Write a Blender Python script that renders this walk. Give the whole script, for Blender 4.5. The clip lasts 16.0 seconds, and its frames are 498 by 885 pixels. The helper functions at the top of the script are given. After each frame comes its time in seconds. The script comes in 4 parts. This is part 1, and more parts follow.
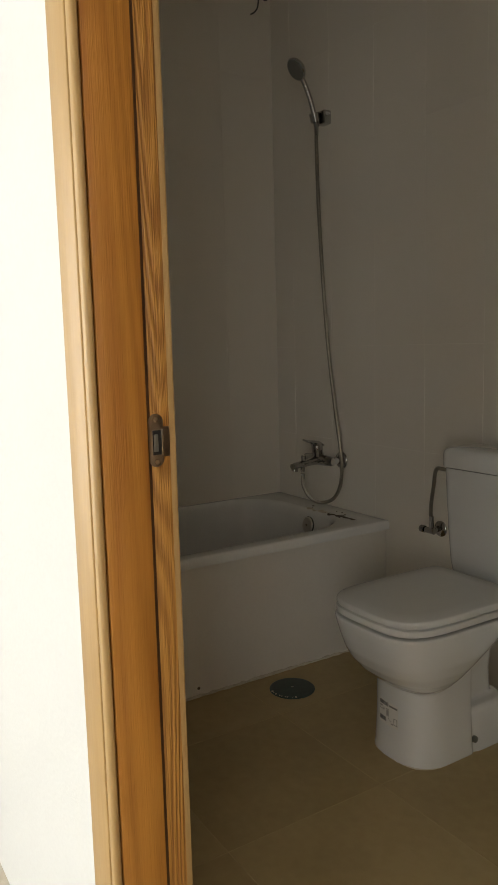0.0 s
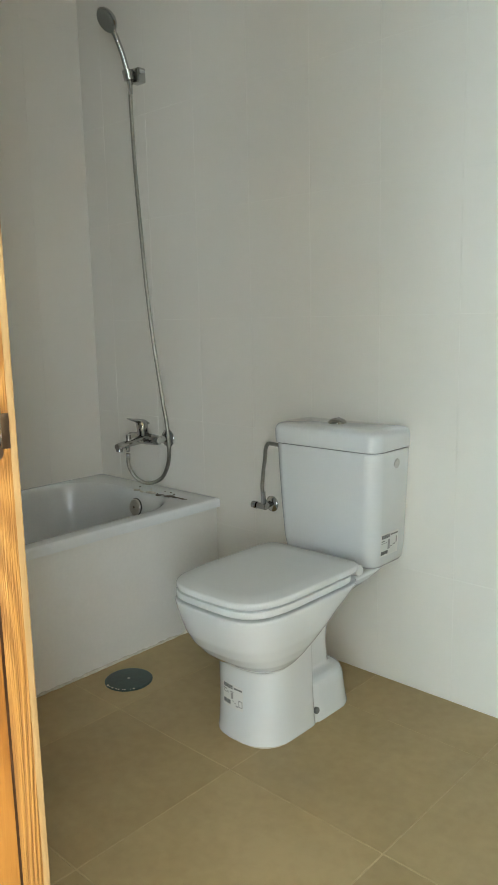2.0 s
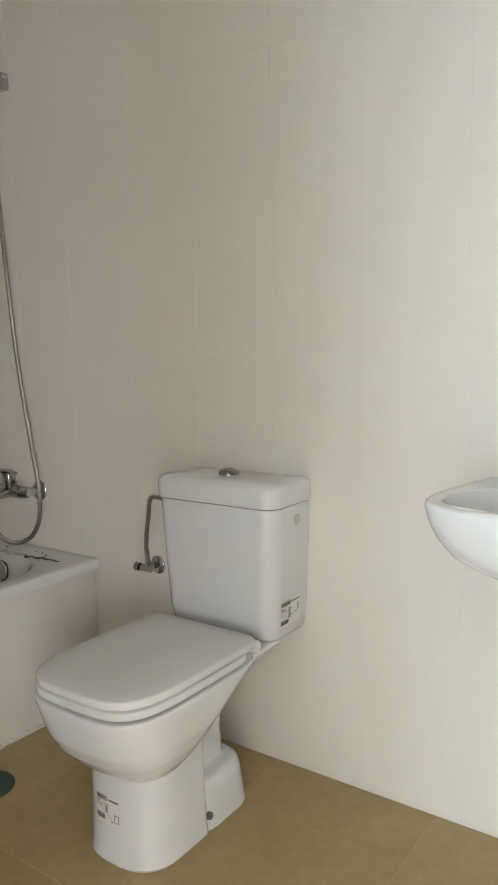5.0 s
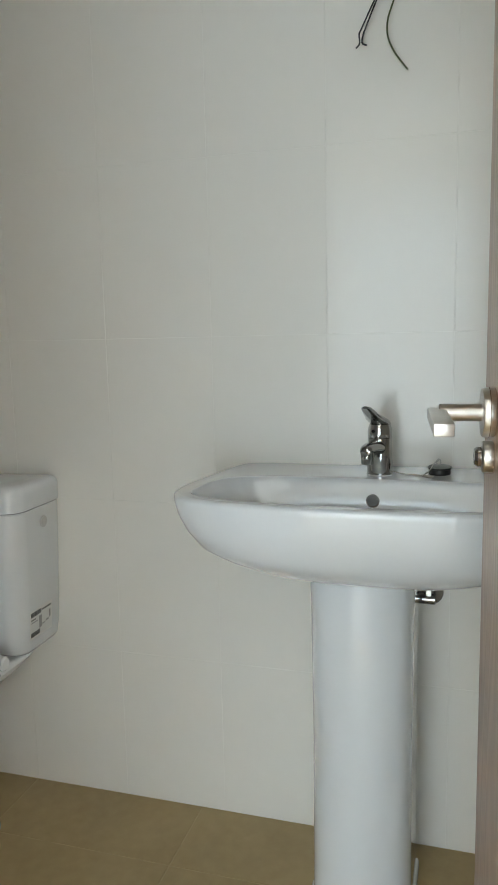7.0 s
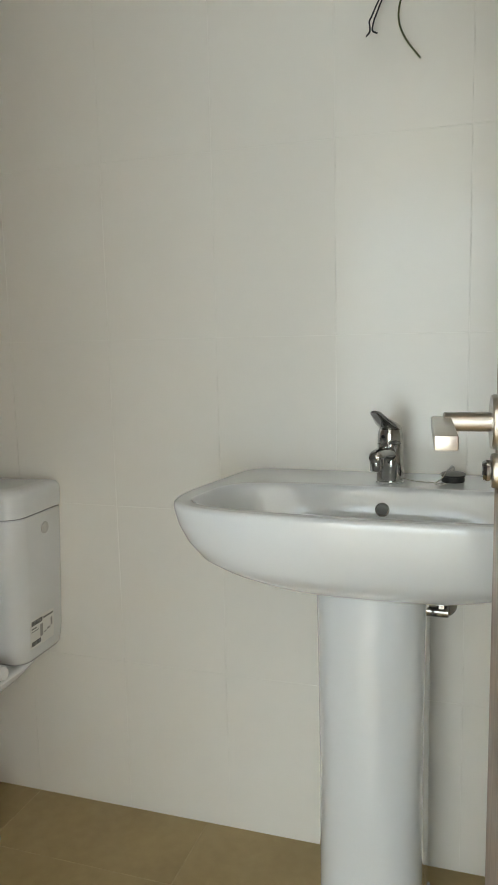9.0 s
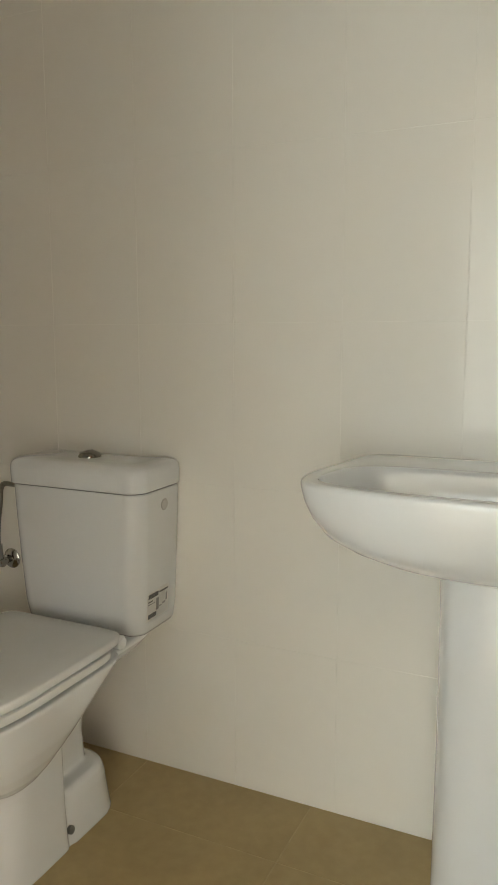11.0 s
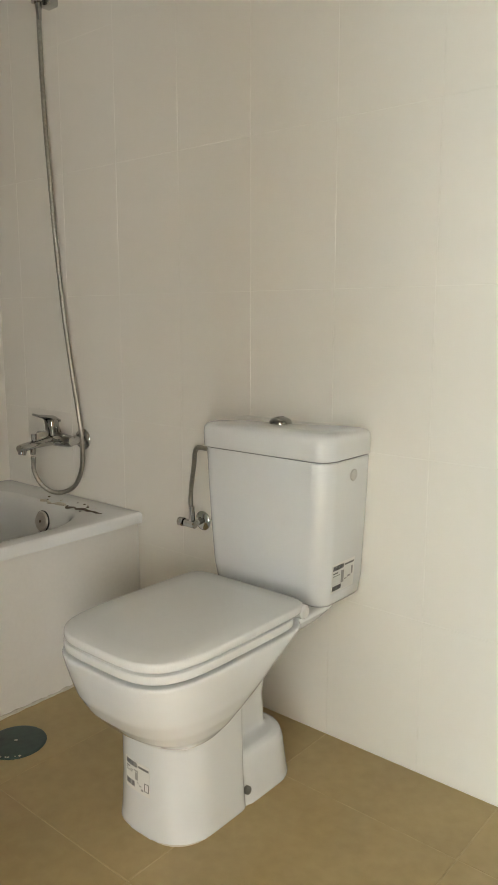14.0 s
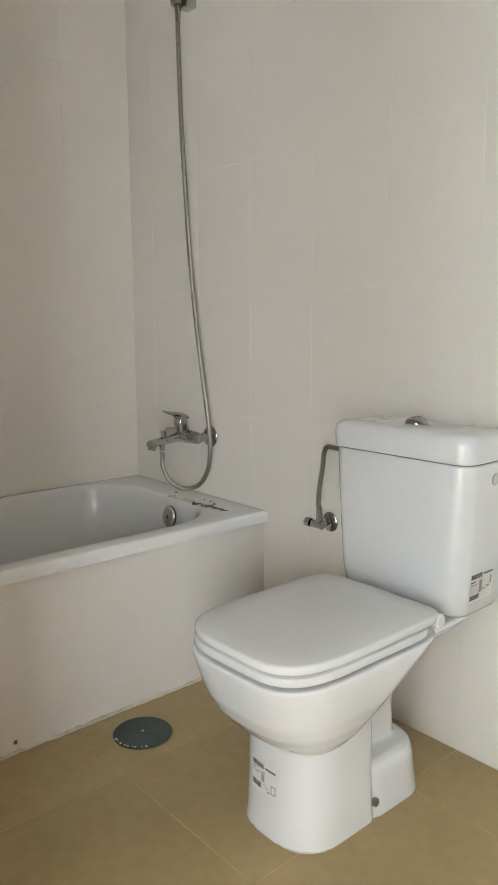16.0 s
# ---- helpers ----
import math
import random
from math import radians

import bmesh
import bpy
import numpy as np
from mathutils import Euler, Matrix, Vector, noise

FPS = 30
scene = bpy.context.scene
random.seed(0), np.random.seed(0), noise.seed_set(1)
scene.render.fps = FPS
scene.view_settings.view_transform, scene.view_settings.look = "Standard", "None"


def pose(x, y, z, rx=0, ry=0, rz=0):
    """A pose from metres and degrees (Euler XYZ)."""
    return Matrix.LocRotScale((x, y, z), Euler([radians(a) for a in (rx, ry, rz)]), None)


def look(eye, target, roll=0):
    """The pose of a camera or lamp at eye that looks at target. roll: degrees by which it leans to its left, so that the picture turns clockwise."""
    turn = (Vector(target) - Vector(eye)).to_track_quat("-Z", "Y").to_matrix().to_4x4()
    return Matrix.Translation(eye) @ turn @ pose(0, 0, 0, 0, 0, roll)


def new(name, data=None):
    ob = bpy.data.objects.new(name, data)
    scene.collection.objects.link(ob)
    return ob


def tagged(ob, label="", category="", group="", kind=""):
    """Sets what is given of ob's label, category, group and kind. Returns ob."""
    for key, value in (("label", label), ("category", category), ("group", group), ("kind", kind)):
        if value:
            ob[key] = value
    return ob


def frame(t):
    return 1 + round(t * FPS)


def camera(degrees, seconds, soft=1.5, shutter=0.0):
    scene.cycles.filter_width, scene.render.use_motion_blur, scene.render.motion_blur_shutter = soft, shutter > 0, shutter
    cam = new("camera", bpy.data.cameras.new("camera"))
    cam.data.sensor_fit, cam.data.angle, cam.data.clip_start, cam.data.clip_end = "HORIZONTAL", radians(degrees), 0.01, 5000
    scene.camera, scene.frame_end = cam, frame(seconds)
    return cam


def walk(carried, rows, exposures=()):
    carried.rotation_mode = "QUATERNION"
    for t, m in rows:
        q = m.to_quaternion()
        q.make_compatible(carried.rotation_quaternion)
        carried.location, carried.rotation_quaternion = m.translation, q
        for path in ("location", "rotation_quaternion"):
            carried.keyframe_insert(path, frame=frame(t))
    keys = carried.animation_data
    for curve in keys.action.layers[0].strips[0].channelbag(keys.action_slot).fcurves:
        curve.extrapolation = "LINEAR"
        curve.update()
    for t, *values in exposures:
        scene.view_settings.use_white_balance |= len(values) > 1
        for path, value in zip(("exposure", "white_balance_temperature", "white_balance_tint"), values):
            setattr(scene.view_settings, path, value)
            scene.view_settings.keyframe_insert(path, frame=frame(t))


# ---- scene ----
cam = camera(37.0, 16.0, soft=0.9)
# camera and walk
PATH = [
    (0, (1.415, -1.866, 1.118), (-0.266, -0.813, 0.862), -1.5),
    (0.5, (1.437, -1.906, 1.157), (-0.16, -0.74, 0.857), -1.4),
    (1, (1.39, -1.902, 1.134), (-0.122, -0.637, 0.796), -1.4),
    (1.5, (1.335, -1.871, 1.128), (-0.095, -0.519, 0.771), -1.4),
    (2, (1.289, -1.851, 1.116), (-0.06, -0.412, 0.781), -1.3),
    (2.5, (1.265, -1.831, 1.115), (-0.035, -0.345, 0.797), -1.3),
    (3, (1.251, -1.78, 1.111), (-0.032, -0.28, 0.789), -1.4),
    (5.5, (1.128, -1.584, 1.118), (0.089, 0.107, 0.876), -1.3),
    (6, (1.129, -1.569, 1.114), (0.269, 0.214, 0.828), -1.5),
    (6.5, (1.133, -1.526, 1.109), (0.43, 0.322, 0.806), -1.4),
    (7, (1.13, -1.523, 1.115), (0.551, 0.369, 0.825), -1.3),
    (7.5, (1.134, -1.514, 1.12), (0.609, 0.395, 0.833), -1.4),
    (8, (1.135, -1.494, 1.118), (0.624, 0.419, 0.833), -1.4),
    (10.5, (1.145, -1.444, 1.098), (0.295, 0.344, 0.81), -0.8),
    (11, (1.079, -1.5, 1.081), (0.233, 0.29, 0.798), -0.1),
    (11.5, (1.066, -1.498, 1.077), (0.152, 0.257, 0.786), 0.1),
    (12, (1.07, -1.491, 1.07), (0.08, 0.22, 0.771), 0.2),
    (12.5, (1.059, -1.482, 1.067), (-0.005, 0.182, 0.753), 0.0),
    (13, (1.058, -1.477, 1.062), (-0.078, 0.138, 0.743), 0.2),
    (13.5, (1.065, -1.465, 1.049), (-0.147, 0.093, 0.727), 0.1),
    (14, (1.055, -1.461, 1.045), (-0.216, 0.047, 0.713), -0.0),
    (14.5, (1.05, -1.461, 1.044), (-0.286, -0.01, 0.709), -0.2),
    (15, (1.036, -1.459, 1.035), (-0.36, -0.066, 0.702), -0.1),
    (15.5, (1.02, -1.461, 1.032), (-0.438, -0.133, 0.697), -0.2),
    (16, (1.002, -1.469, 1.035), (-0.485, -0.173, 0.706), -0.2),
]
walk(cam, [(t, look(eye, target, roll)) for t, eye, target, roll in PATH],
     exposures=[(0.0, -2.42, 8300, 16), (1.0, -1.98, 6900, 2), (1.5, -1.55, 6700, 2), (2.0, -0.60, 6500, 4), (3.0, -0.50, 6550, 9), (5.5, -0.82, 7150, 16), (6.0, -1.22, 6900, 13),
                (6.5, -1.27, 6750, 11), (7.5, -1.27, 6750, 11), (8.2, -1.21, 6950, 11), (10.5, -1.27, 7950, 13), (12.0, -1.27, 8650, 13), (13.0, -0.66, 8050, 13), (13.5, -0.55, 7800, 13), (14.5, -0.42, 7450, 12), (16.0, -0.23, 6750, 14)])

# ---- world and lights ----
world = bpy.data.worlds.new("sky")
scene.world = world
world.use_nodes = True
wn = world.node_tree
sky = wn.nodes.new("ShaderNodeTexSky")
sky.sky_type, sky.sun_disc = "NISHITA", False
sky.sun_elevation, sky.sun_rotation = radians(42), radians(160)
wn.links.new(sky.outputs[0], wn.nodes["Background"].inputs[0])
wn.nodes["Background"].inputs[1].default_value = 0.1

# daylight in the bedroom's patio window and in two unseen side windows added as fill
WX0, WX1, WZ0, WZ1, WY = 0.0, 2.3, 0.06, 2.16, -4.6      # patio window, south
VY0, VY1, VX = -4.45, -2.75, -1.7                          # unseen side window, west, added for fill
SY0, SY1, SX = -4.40, -2.85, 3.1                           # unseen side window, east, added for fill


def daylight(name, x, y, turn, width, watts, colour):
    lamp = bpy.data.lights.new(name, "AREA")
    lamp.shape, lamp.size, lamp.size_y = "RECTANGLE", width - 0.06, WZ1 - WZ0 - 0.06
    lamp.energy, lamp.color = watts, colour
    new(name, lamp).matrix_world = pose(x, y, (WZ0 + WZ1) / 2, 90, 0, turn)


daylight("patio_window_daylight", (WX0 + WX1) / 2, WY - 0.10, 0, WX1 - WX0, 160, (0.72, 0.87, 1.0))
daylight("west_fill_daylight", VX - 0.10, (VY0 + VY1) / 2, -90, VY1 - VY0, 430, (0.82, 0.92, 1.0))
daylight("east_fill_daylight", SX + 0.10, (SY0 + SY1) / 2, 90, SY1 - SY0, 215, (0.84, 0.92, 1.0))


# ---- materials ----
def material(name, colour, rough=0.5, metal=0.0, vary=0.08, scale=6.0, fine=90.0, bump=0.0, bump_scale=40.0,
             stretch=(1, 1, 1), second=None, coat=0.0, rough_vary=0.0, per_piece=0.0, wave=0.0, spec=0.5, laid=False):
    m = bpy.data.materials.new(name)
    m.use_nodes = True
    nt = m.node_tree
    N, L = nt.nodes, nt.links
    bsdf = N["Principled BSDF"]
    bsdf.inputs["Roughness"].default_value = rough
    bsdf.inputs["Metallic"].default_value = metal
    bsdf.inputs["Specular IOR Level"].default_value = spec
    bsdf.inputs["Coat Weight"].default_value = coat
    bsdf.inputs["Coat Roughness"].default_value = 0.06
    tc = N.new("ShaderNodeTexCoord")
    mp = N.new("ShaderNodeMapping")
    mp.inputs["Scale"].default_value = stretch
    if laid:  # laid pieces take their pattern from where they lie
        L.new(N.new("ShaderNodeNewGeometry").outputs["Position"], mp.inputs["Vector"])
    else:
        L.new(tc.outputs["Object"], mp.inputs["Vector"])
    vec = mp.outputs["Vector"]

    def tex(s, detail=4.0):
        n = N.new("ShaderNodeTexNoise")
        n.inputs["Scale"].default_value, n.inputs["Detail"].default_value = s, detail
        L.new(vec, n.inputs["Vector"])
        return n.outputs["Fac"]

    def math_node(op, a, b):
        n = N.new("ShaderNodeMath")
        n.operation = op
        for i, v in enumerate((a, b)):
            if isinstance(v, (int, float)):
                n.inputs[i].default_value = v
            else:
                L.new(v, n.inputs[i])
        return n.outputs[0]

    big, small = tex(scale), tex(fine, 6.0)
    mix = math_node("ADD", math_node("MULTIPLY", big, 0.65), math_node("MULTIPLY", small, 0.35))
    if per_piece:
        info = N.new("ShaderNodeObjectInfo")
        mix = math_node("ADD", mix, math_node("MULTIPLY", math_node("SUBTRACT", info.outputs["Random"], 0.5), per_piece))
    ramp = N.new("ShaderNodeValToRGB")
    dark = second or tuple(c * (1 - vary) for c in colour)
    light = colour if second else tuple(min(1, c * (1 + vary)) for c in colour)
    ramp.color_ramp.elements[0].position, ramp.color_ramp.elements[0].color = 0.32, (*dark, 1)
    ramp.color_ramp.elements[1].position, ramp.color_ramp.elements[1].color = 0.68, (*light, 1)
    L.new(mix, ramp.inputs["Fac"])
    L.new(ramp.outputs["Color"], bsdf.inputs["Base Color"])
    if rough_vary:
        L.new(math_node("ADD", math_node("MULTIPLY", math_node("SUBTRACT", big, 0.5), rough_vary), rough), bsdf.inputs["Roughness"])
    if bump or wave:
        b = N.new("ShaderNodeBump")
        b.inputs["Strength"].default_value, b.inputs["Distance"].default_value = 1.0, 1.0
        h = math_node("MULTIPLY", tex(bump_scale, 5.0), bump)
        if wave:
            h = math_node("ADD", h, math_node("MULTIPLY", tex(3.5, 1.0), wave))
        L.new(h, b.inputs["Height"])
        L.new(b.outputs["Normal"], bsdf.inputs["Normal"])
    return m


def oak_material(name, light, dark, bands, grain, rough=0.38, coat=0.2, pores=0.0006, along=0.07):
    """Sawn oak: arched growth bands that run up the board, fine pores and broad cloudy tone."""
    m = bpy.data.materials.new(name)
    m.use_nodes = True
    N, L = m.node_tree.nodes, m.node_tree.links
    b = N["Principled BSDF"]
    b.inputs["Roughness"].default_value, b.inputs["Coat Weight"].default_value, b.inputs["Coat Roughness"].default_value = rough, coat, 0.12
    tc, mp, mp2 = N.new("ShaderNodeTexCoord"), N.new("ShaderNodeMapping"), N.new("ShaderNodeMapping")
    mp.inputs["Scale"].default_value, mp2.inputs["Scale"].default_value = (1, 1, along), (1, 1, 0.035)
    L.new(tc.outputs["Object"], mp.inputs["Vector"])
    L.new(tc.outputs["Object"], mp2.inputs["Vector"])
    field = N.new("ShaderNodeTexNoise")
    field.inputs["Scale"].default_value, field.inputs["Detail"].default_value, field.inputs["Distortion"].default_value = 9.0, 1.2, 0.4
    L.new(mp.outputs["Vector"], field.inputs["Vector"])
    cloud, pore = N.new("ShaderNodeTexNoise"), N.new("ShaderNodeTexNoise")
    cloud.inputs["Scale"].default_value, cloud.inputs["Detail"].default_value = 16.0, 3.0
    pore.inputs["Scale"].default_value, pore.inputs["Detail"].default_value = 520.0, 3.0
    L.new(mp.outputs["Vector"], cloud.inputs["Vector"])
    L.new(mp2.outputs["Vector"], pore.inputs["Vector"])

    def calc(op, a, c):
        n = N.new("ShaderNodeMath")
        n.operation = op
        for i, v in enumerate((a, c)):
            if isinstance(v, (int, float)):
                n.inputs[i].default_value = v
            else:
                L.new(v, n.inputs[i])
        return n.outputs[0]

    rings = calc("ADD", calc("MULTIPLY", calc("SINE", calc("MULTIPLY", field.outputs["Fac"], bands * 6.28), 0.0), 0.5), 0.5)
    tone = calc("ADD", calc("MULTIPLY", rings, grain), calc("MULTIPLY", cloud.outputs["Fac"], 0.75 - grain * 0.6))
    tone = calc("ADD", tone, calc("MULTIPLY", pore.outputs["Fac"], 0.30))
    ramp = N.new("ShaderNodeValToRGB")
    ramp.color_ramp.elements[0].position, ramp.color_ramp.elements[0].color = 0.30, (*dark, 1)
    ramp.color_ramp.elements[1].position, ramp.color_ramp.elements[1].color = 0.78, (*light, 1)
    L.new(tone, ramp.inputs["Fac"])
    L.new(ramp.outputs["Color"], b.inputs["Base Color"])
    bump = N.new("ShaderNodeBump")
    bump.inputs["Distance"].default_value = 1.0
    L.new(calc("ADD", calc("MULTIPLY", pore.outputs["Fac"], pores), calc("MULTIPLY", rings, pores * 0.5)), bump.inputs["Height"])
    L.new(bump.outputs["Normal"], b.inputs["Normal"])
    return m


def glass_material(name):
    m = bpy.data.materials.new(name)
    m.use_nodes = True
    b = m.node_tree.nodes["Principled BSDF"]
    b.inputs["Transmission Weight"].default_value, b.inputs["Roughness"].default_value = 1.0, 0.0
    b.inputs["Base Color"].default_value = (0.95, 0.98, 0.97, 1)
    return m


WALL_TILE = material("cream_glazed_tile", (0.862, 0.828, 0.757), rough=0.15, vary=0.012, scale=1.6, fine=30, bump=0.00004, bump_scale=45, per_piece=0.05, wave=0.0007, spec=0.45, laid=True)
GROUT = material("pale_grout", (0.86, 0.83, 0.76), rough=0.9, vary=0.05, scale=12, bump=0.0002, bump_scale=300)
PLASTER = material("white_wall_paint", (0.84, 0.81, 0.745), rough=0.85, vary=0.02, scale=2, bump=0.0004, bump_scale=120)
FLOOR_TILE = material("tan_stoneware_tile", (0.475, 0.358, 0.178), rough=0.46, second=(0.370, 0.270, 0.122), scale=3.2, fine=34, bump=0.0003, bump_scale=70, per_piece=0.22, rough_vary=0.2, laid=True)
ROOM_PAINT = material("off_white_room_paint", (0.76, 0.735, 0.685), rough=0.9, vary=0.02, scale=2, bump=0.0004, bump_scale=120)
PARTITION_PAINT = material("cool_white_partition_paint", (0.665, 0.695, 0.715), rough=0.9, vary=0.025, scale=2.5, bump=0.0005, bump_scale=110)
PALE_FLOOR = material("pale_stoneware", (0.52, 0.47, 0.39), rough=0.14, vary=0.08, scale=3, bump=0.0003, bump_scale=60)
FLOOR_GROUT = material("sand_grout", (0.50, 0.390, 0.215), rough=0.9, vary=0.15, scale=20, bump=0.0005, bump_scale=250)
PORCELAIN = material("white_porcelain", (0.80, 0.825, 0.835), rough=0.06, vary=0.01, scale=3, coat=1.0, wave=0.0002)
SEAT_PLASTIC = material("white_seat_plastic", (0.78, 0.795, 0.79), rough=0.18, vary=0.015, scale=5, bump=0.00005, bump_scale=200)
ACRYLIC = material("white_bath_enamel", (0.83, 0.84, 0.83), rough=0.16, vary=0.025, scale=4, rough_vary=0.12, coat=0.3)
APRON = material("white_apron_tile", (0.82, 0.80, 0.75), rough=0.4, vary=0.035, scale=4, bump=0.0003, bump_scale=90, rough_vary=0.2)
CHROME = material("chrome", (0.47, 0.47, 0.46), rough=0.07, metal=1.0, vary=0.05, scale=30)
BUTTON_CHROME = material("dark_chrome", (0.34, 0.34, 0.33), rough=0.12, metal=1.0, vary=0.05, scale=30)
HOSE_STEEL = material("braided_steel_hose", (0.36, 0.345, 0.30), rough=0.32, metal=1.0, vary=0.2, scale=160, fine=700, bump=0.0006, bump_scale=700)
NICKEL = material("brushed_nickel", (0.60, 0.575, 0.54), rough=0.28, metal=1.0, vary=0.08, scale=40, fine=500, stretch=(1, 1, 12))
STRIKE_STEEL = material("dull_bronze_steel", (0.22, 0.18, 0.14), rough=0.38, metal=1.0, vary=0.25, scale=60)
OAK = oak_material("varnished_oak", (0.44, 0.190, 0.038), (0.25, 0.086, 0.013), 12, 0.17, pores=0.0004)
OAK_COARSE = oak_material("open_grained_oak", (0.50, 0.245, 0.060), (0.25, 0.095, 0.018), 46, 0.30, rough=0.42, pores=0.0014, along=0.05)
# oak made paler than the jamb to paint in the window light on it
OAK_TRIM_LIT = material("oak_trim_lit", (0.44, 0.285, 0.125), rough=0.45, second=(0.36, 0.22, 0.09), scale=6, fine=40, stretch=(4, 4, 0.3), bump=0.0003, bump_scale=40)
# door oak, its colour paled and pinkened to carry the grazing sheen
OAK_DOOR_SHEEN = oak_material("oak_veneer_sheen", (0.46, 0.285, 0.165), (0.27, 0.145, 0.075), 22, 0.24, rough=0.34, coat=0.3, pores=0.0005, along=0.10)
# dark brown that paints the shade line between stop and rebate
REBATE_SHADE = material("dark_brown_rebate_shade", (0.085, 0.035, 0.012), rough=0.7)
BLACK_RUBBER = material("black_rubber", (0.02, 0.02, 0.02), rough=0.5)
WIRE_BLACK = material("black_wire_sheath", (0.012, 0.012, 0.012), rough=0.45)
WIRE_GREEN = material("green_yellow_wire_sheath", (0.10, 0.115, 0.04), rough=0.45, vary=0.3, scale=60)
DRAIN_PLASTIC = material("dark_green_drain_plastic", (0.035, 0.062, 0.055), rough=0.42, vary=0.35, scale=25, rough_vary=0.3)
PLUG_METAL = material("dull_plug_cap", (0.22, 0.23, 0.22), rough=0.35, metal=0.8)
PAPER = material("white_label_paper", (0.72, 0.72, 0.70), rough=0.6, vary=0.02)
INK = material("black_label_print", (0.17, 0.17, 0.17), rough=0.6)
GREY_INK = material("grey_label_print", (0.33, 0.33, 0.32), rough=0.6)
CLEAR_PLASTIC = material("milky_plastic_cap", (0.55, 0.55, 0.54), rough=0.25, vary=0.06, scale=80)
OVERFLOW = material("grey_overflow_throat", (0.22, 0.23, 0.23), rough=0.6, vary=0.1)
HOLE = material("dark_cavity", (0.01, 0.01, 0.01), rough=0.9)
CAULK = material("uneven_cream_caulk", (0.68, 0.64, 0.56), rough=0.7, second=(0.50, 0.455, 0.37), scale=26, fine=140, bump=0.0008, bump_scale=120)
GRIME = material("brown_site_dirt", (0.12, 0.10, 0.075), rough=0.9, vary=0.4, scale=60)
ALUMINIUM = material("white_window_frame", (0.72, 0.72, 0.70), rough=0.4, vary=0.02)
GLASS = glass_material("window_glass")


# ---- mesh helpers ----
def thing(name, x, y, z, label, category, group="", kind="", turn=0):
    e = new(name)
    e.empty_display_size = 0.05
    e.matrix_world = pose(x, y, z, 0, 0, turn)
    return tagged(e, label, category, group, kind)


def part(name, bm, m, parent=None, label="", smooth=0.7, at=None, shift=None):
    """Links bm as one mesh. Coordinates are the parent's own."""
    bmesh.ops.recalc_face_normals(bm, faces=bm.faces)
    me = bpy.data.meshes.new(name)
    bm.to_mesh(me)
    bm.free()
    if smooth:
        me.shade_smooth()
        me.set_sharp_from_angle(angle=smooth)
    me.materials.append(m)
    ob = new(name, me)
    if parent:
        ob.parent = parent
    if shift:
        ob.matrix_basis = shift
    return tagged(ob, label)


def box(x0, y0, z0, x1, y1, z1, bevel=0.0, seg=2, bm=None):
    bm = bm or bmesh.new()
    got = bmesh.ops.create_cube(bm, size=1, matrix=Matrix.Translation(((x0 + x1) / 2, (y0 + y1) / 2, (z0 + z1) / 2)) @ Matrix.Diagonal((x1 - x0, y1 - y0, z1 - z0, 1)))
    if bevel:
        edges = {e for v in got["verts"] for e in v.link_edges}
        bmesh.ops.bevel(bm, geom=list(edges), offset=bevel, segments=seg, profile=0.5, affect="EDGES")
    return bm


def loft(rings, bm=None, cap=True, closed=True):
    """Skins a row of point rings of equal count."""
    bm = bm or bmesh.new()
    rows = [[bm.verts.new(p) for p in r] for r in rings]
    n = len(rows[0])
    for a, b in zip(rows, rows[1:]):
        for i in range(n if closed else n - 1):
            j = (i + 1) % n
            bm.faces.new((a[i], a[j], b[j], b[i]))
    if cap:
        bm.faces.new(rows[0][::-1])
        bm.faces.new(rows[-1])
    return bm


def rrect(x0, y0, x1, y1, r, z, k=8):
    """A rounded rectangle at height z."""
    out = []
    r = min(r, (x1 - x0) / 2 - 1e-4, (y1 - y0) / 2 - 1e-4)
    for cx, cy, a0 in ((x1 - r, y1 - r, 0), (x0 + r, y1 - r, 90), (x0 + r, y0 + r, 180), (x1 - r, y0 + r, 270)):
        for i in range(k + 1):
            a = radians(a0 + 90 * i / k)
            out.append((cx + r * math.cos(a), cy + r * math.sin(a), z))
    return out


def tank_ring(w, yf, yb, r, z, k=10, back=0.006):
    """A ring with rounded front corners at yf and nearly square ones at the wall, yb."""
    out = []
    for sx, cy, rr, a0 in ((1, yb - back, back, 0), (-1, yb - back, back, 90), (-1, yf + r, r, 180), (1, yf + r, r, 270)):
        for i in range(k + 1):
            a = radians(a0 + 90 * i / k)
            out.append((sx * (w - rr) + rr * math.cos(a), cy + rr * math.sin(a), z))
    return out


def dshape(w, yb, yf, z, nf=3.0, nb=8.0, taper=0.0, mid=0.45, n=96, x=0.0):
    """A ring with a square back at yb and a rounded front at yf."""
    yc = yb + (yf - yb) * mid
    out = []
    for i in range(n):
        a = 2 * math.pi * i / n
        c, s = math.cos(a), math.sin(a)
        e, h = (nb, yb - yc) if s > 0 else (nf, yc - yf)
        px, py = math.copysign(abs(c) ** (2 / e), c), math.copysign(abs(s) ** (2 / e), s)
        out.append((x + w * px * (1 - taper * max(0.0, py)), yc + h * py, z))
    return out


def revolve(profile, m=Matrix(), n=32, bm=None, cap=True):
    """Turns (radius, height) pairs about z, then places the result by m."""
    rings = [[m @ Vector((max(r, 1e-5) * math.cos(2 * math.pi * i / n), max(r, 1e-5) * math.sin(2 * math.pi * i / n), h)) for i in range(n)] for r, h in profile]
    return loft(rings, bm, cap)


def axis(p, d):
    """The pose at p whose z runs along d."""
    return Matrix.Translation(p) @ Vector(d).to_track_quat("Z", "Y").to_matrix().to_4x4()


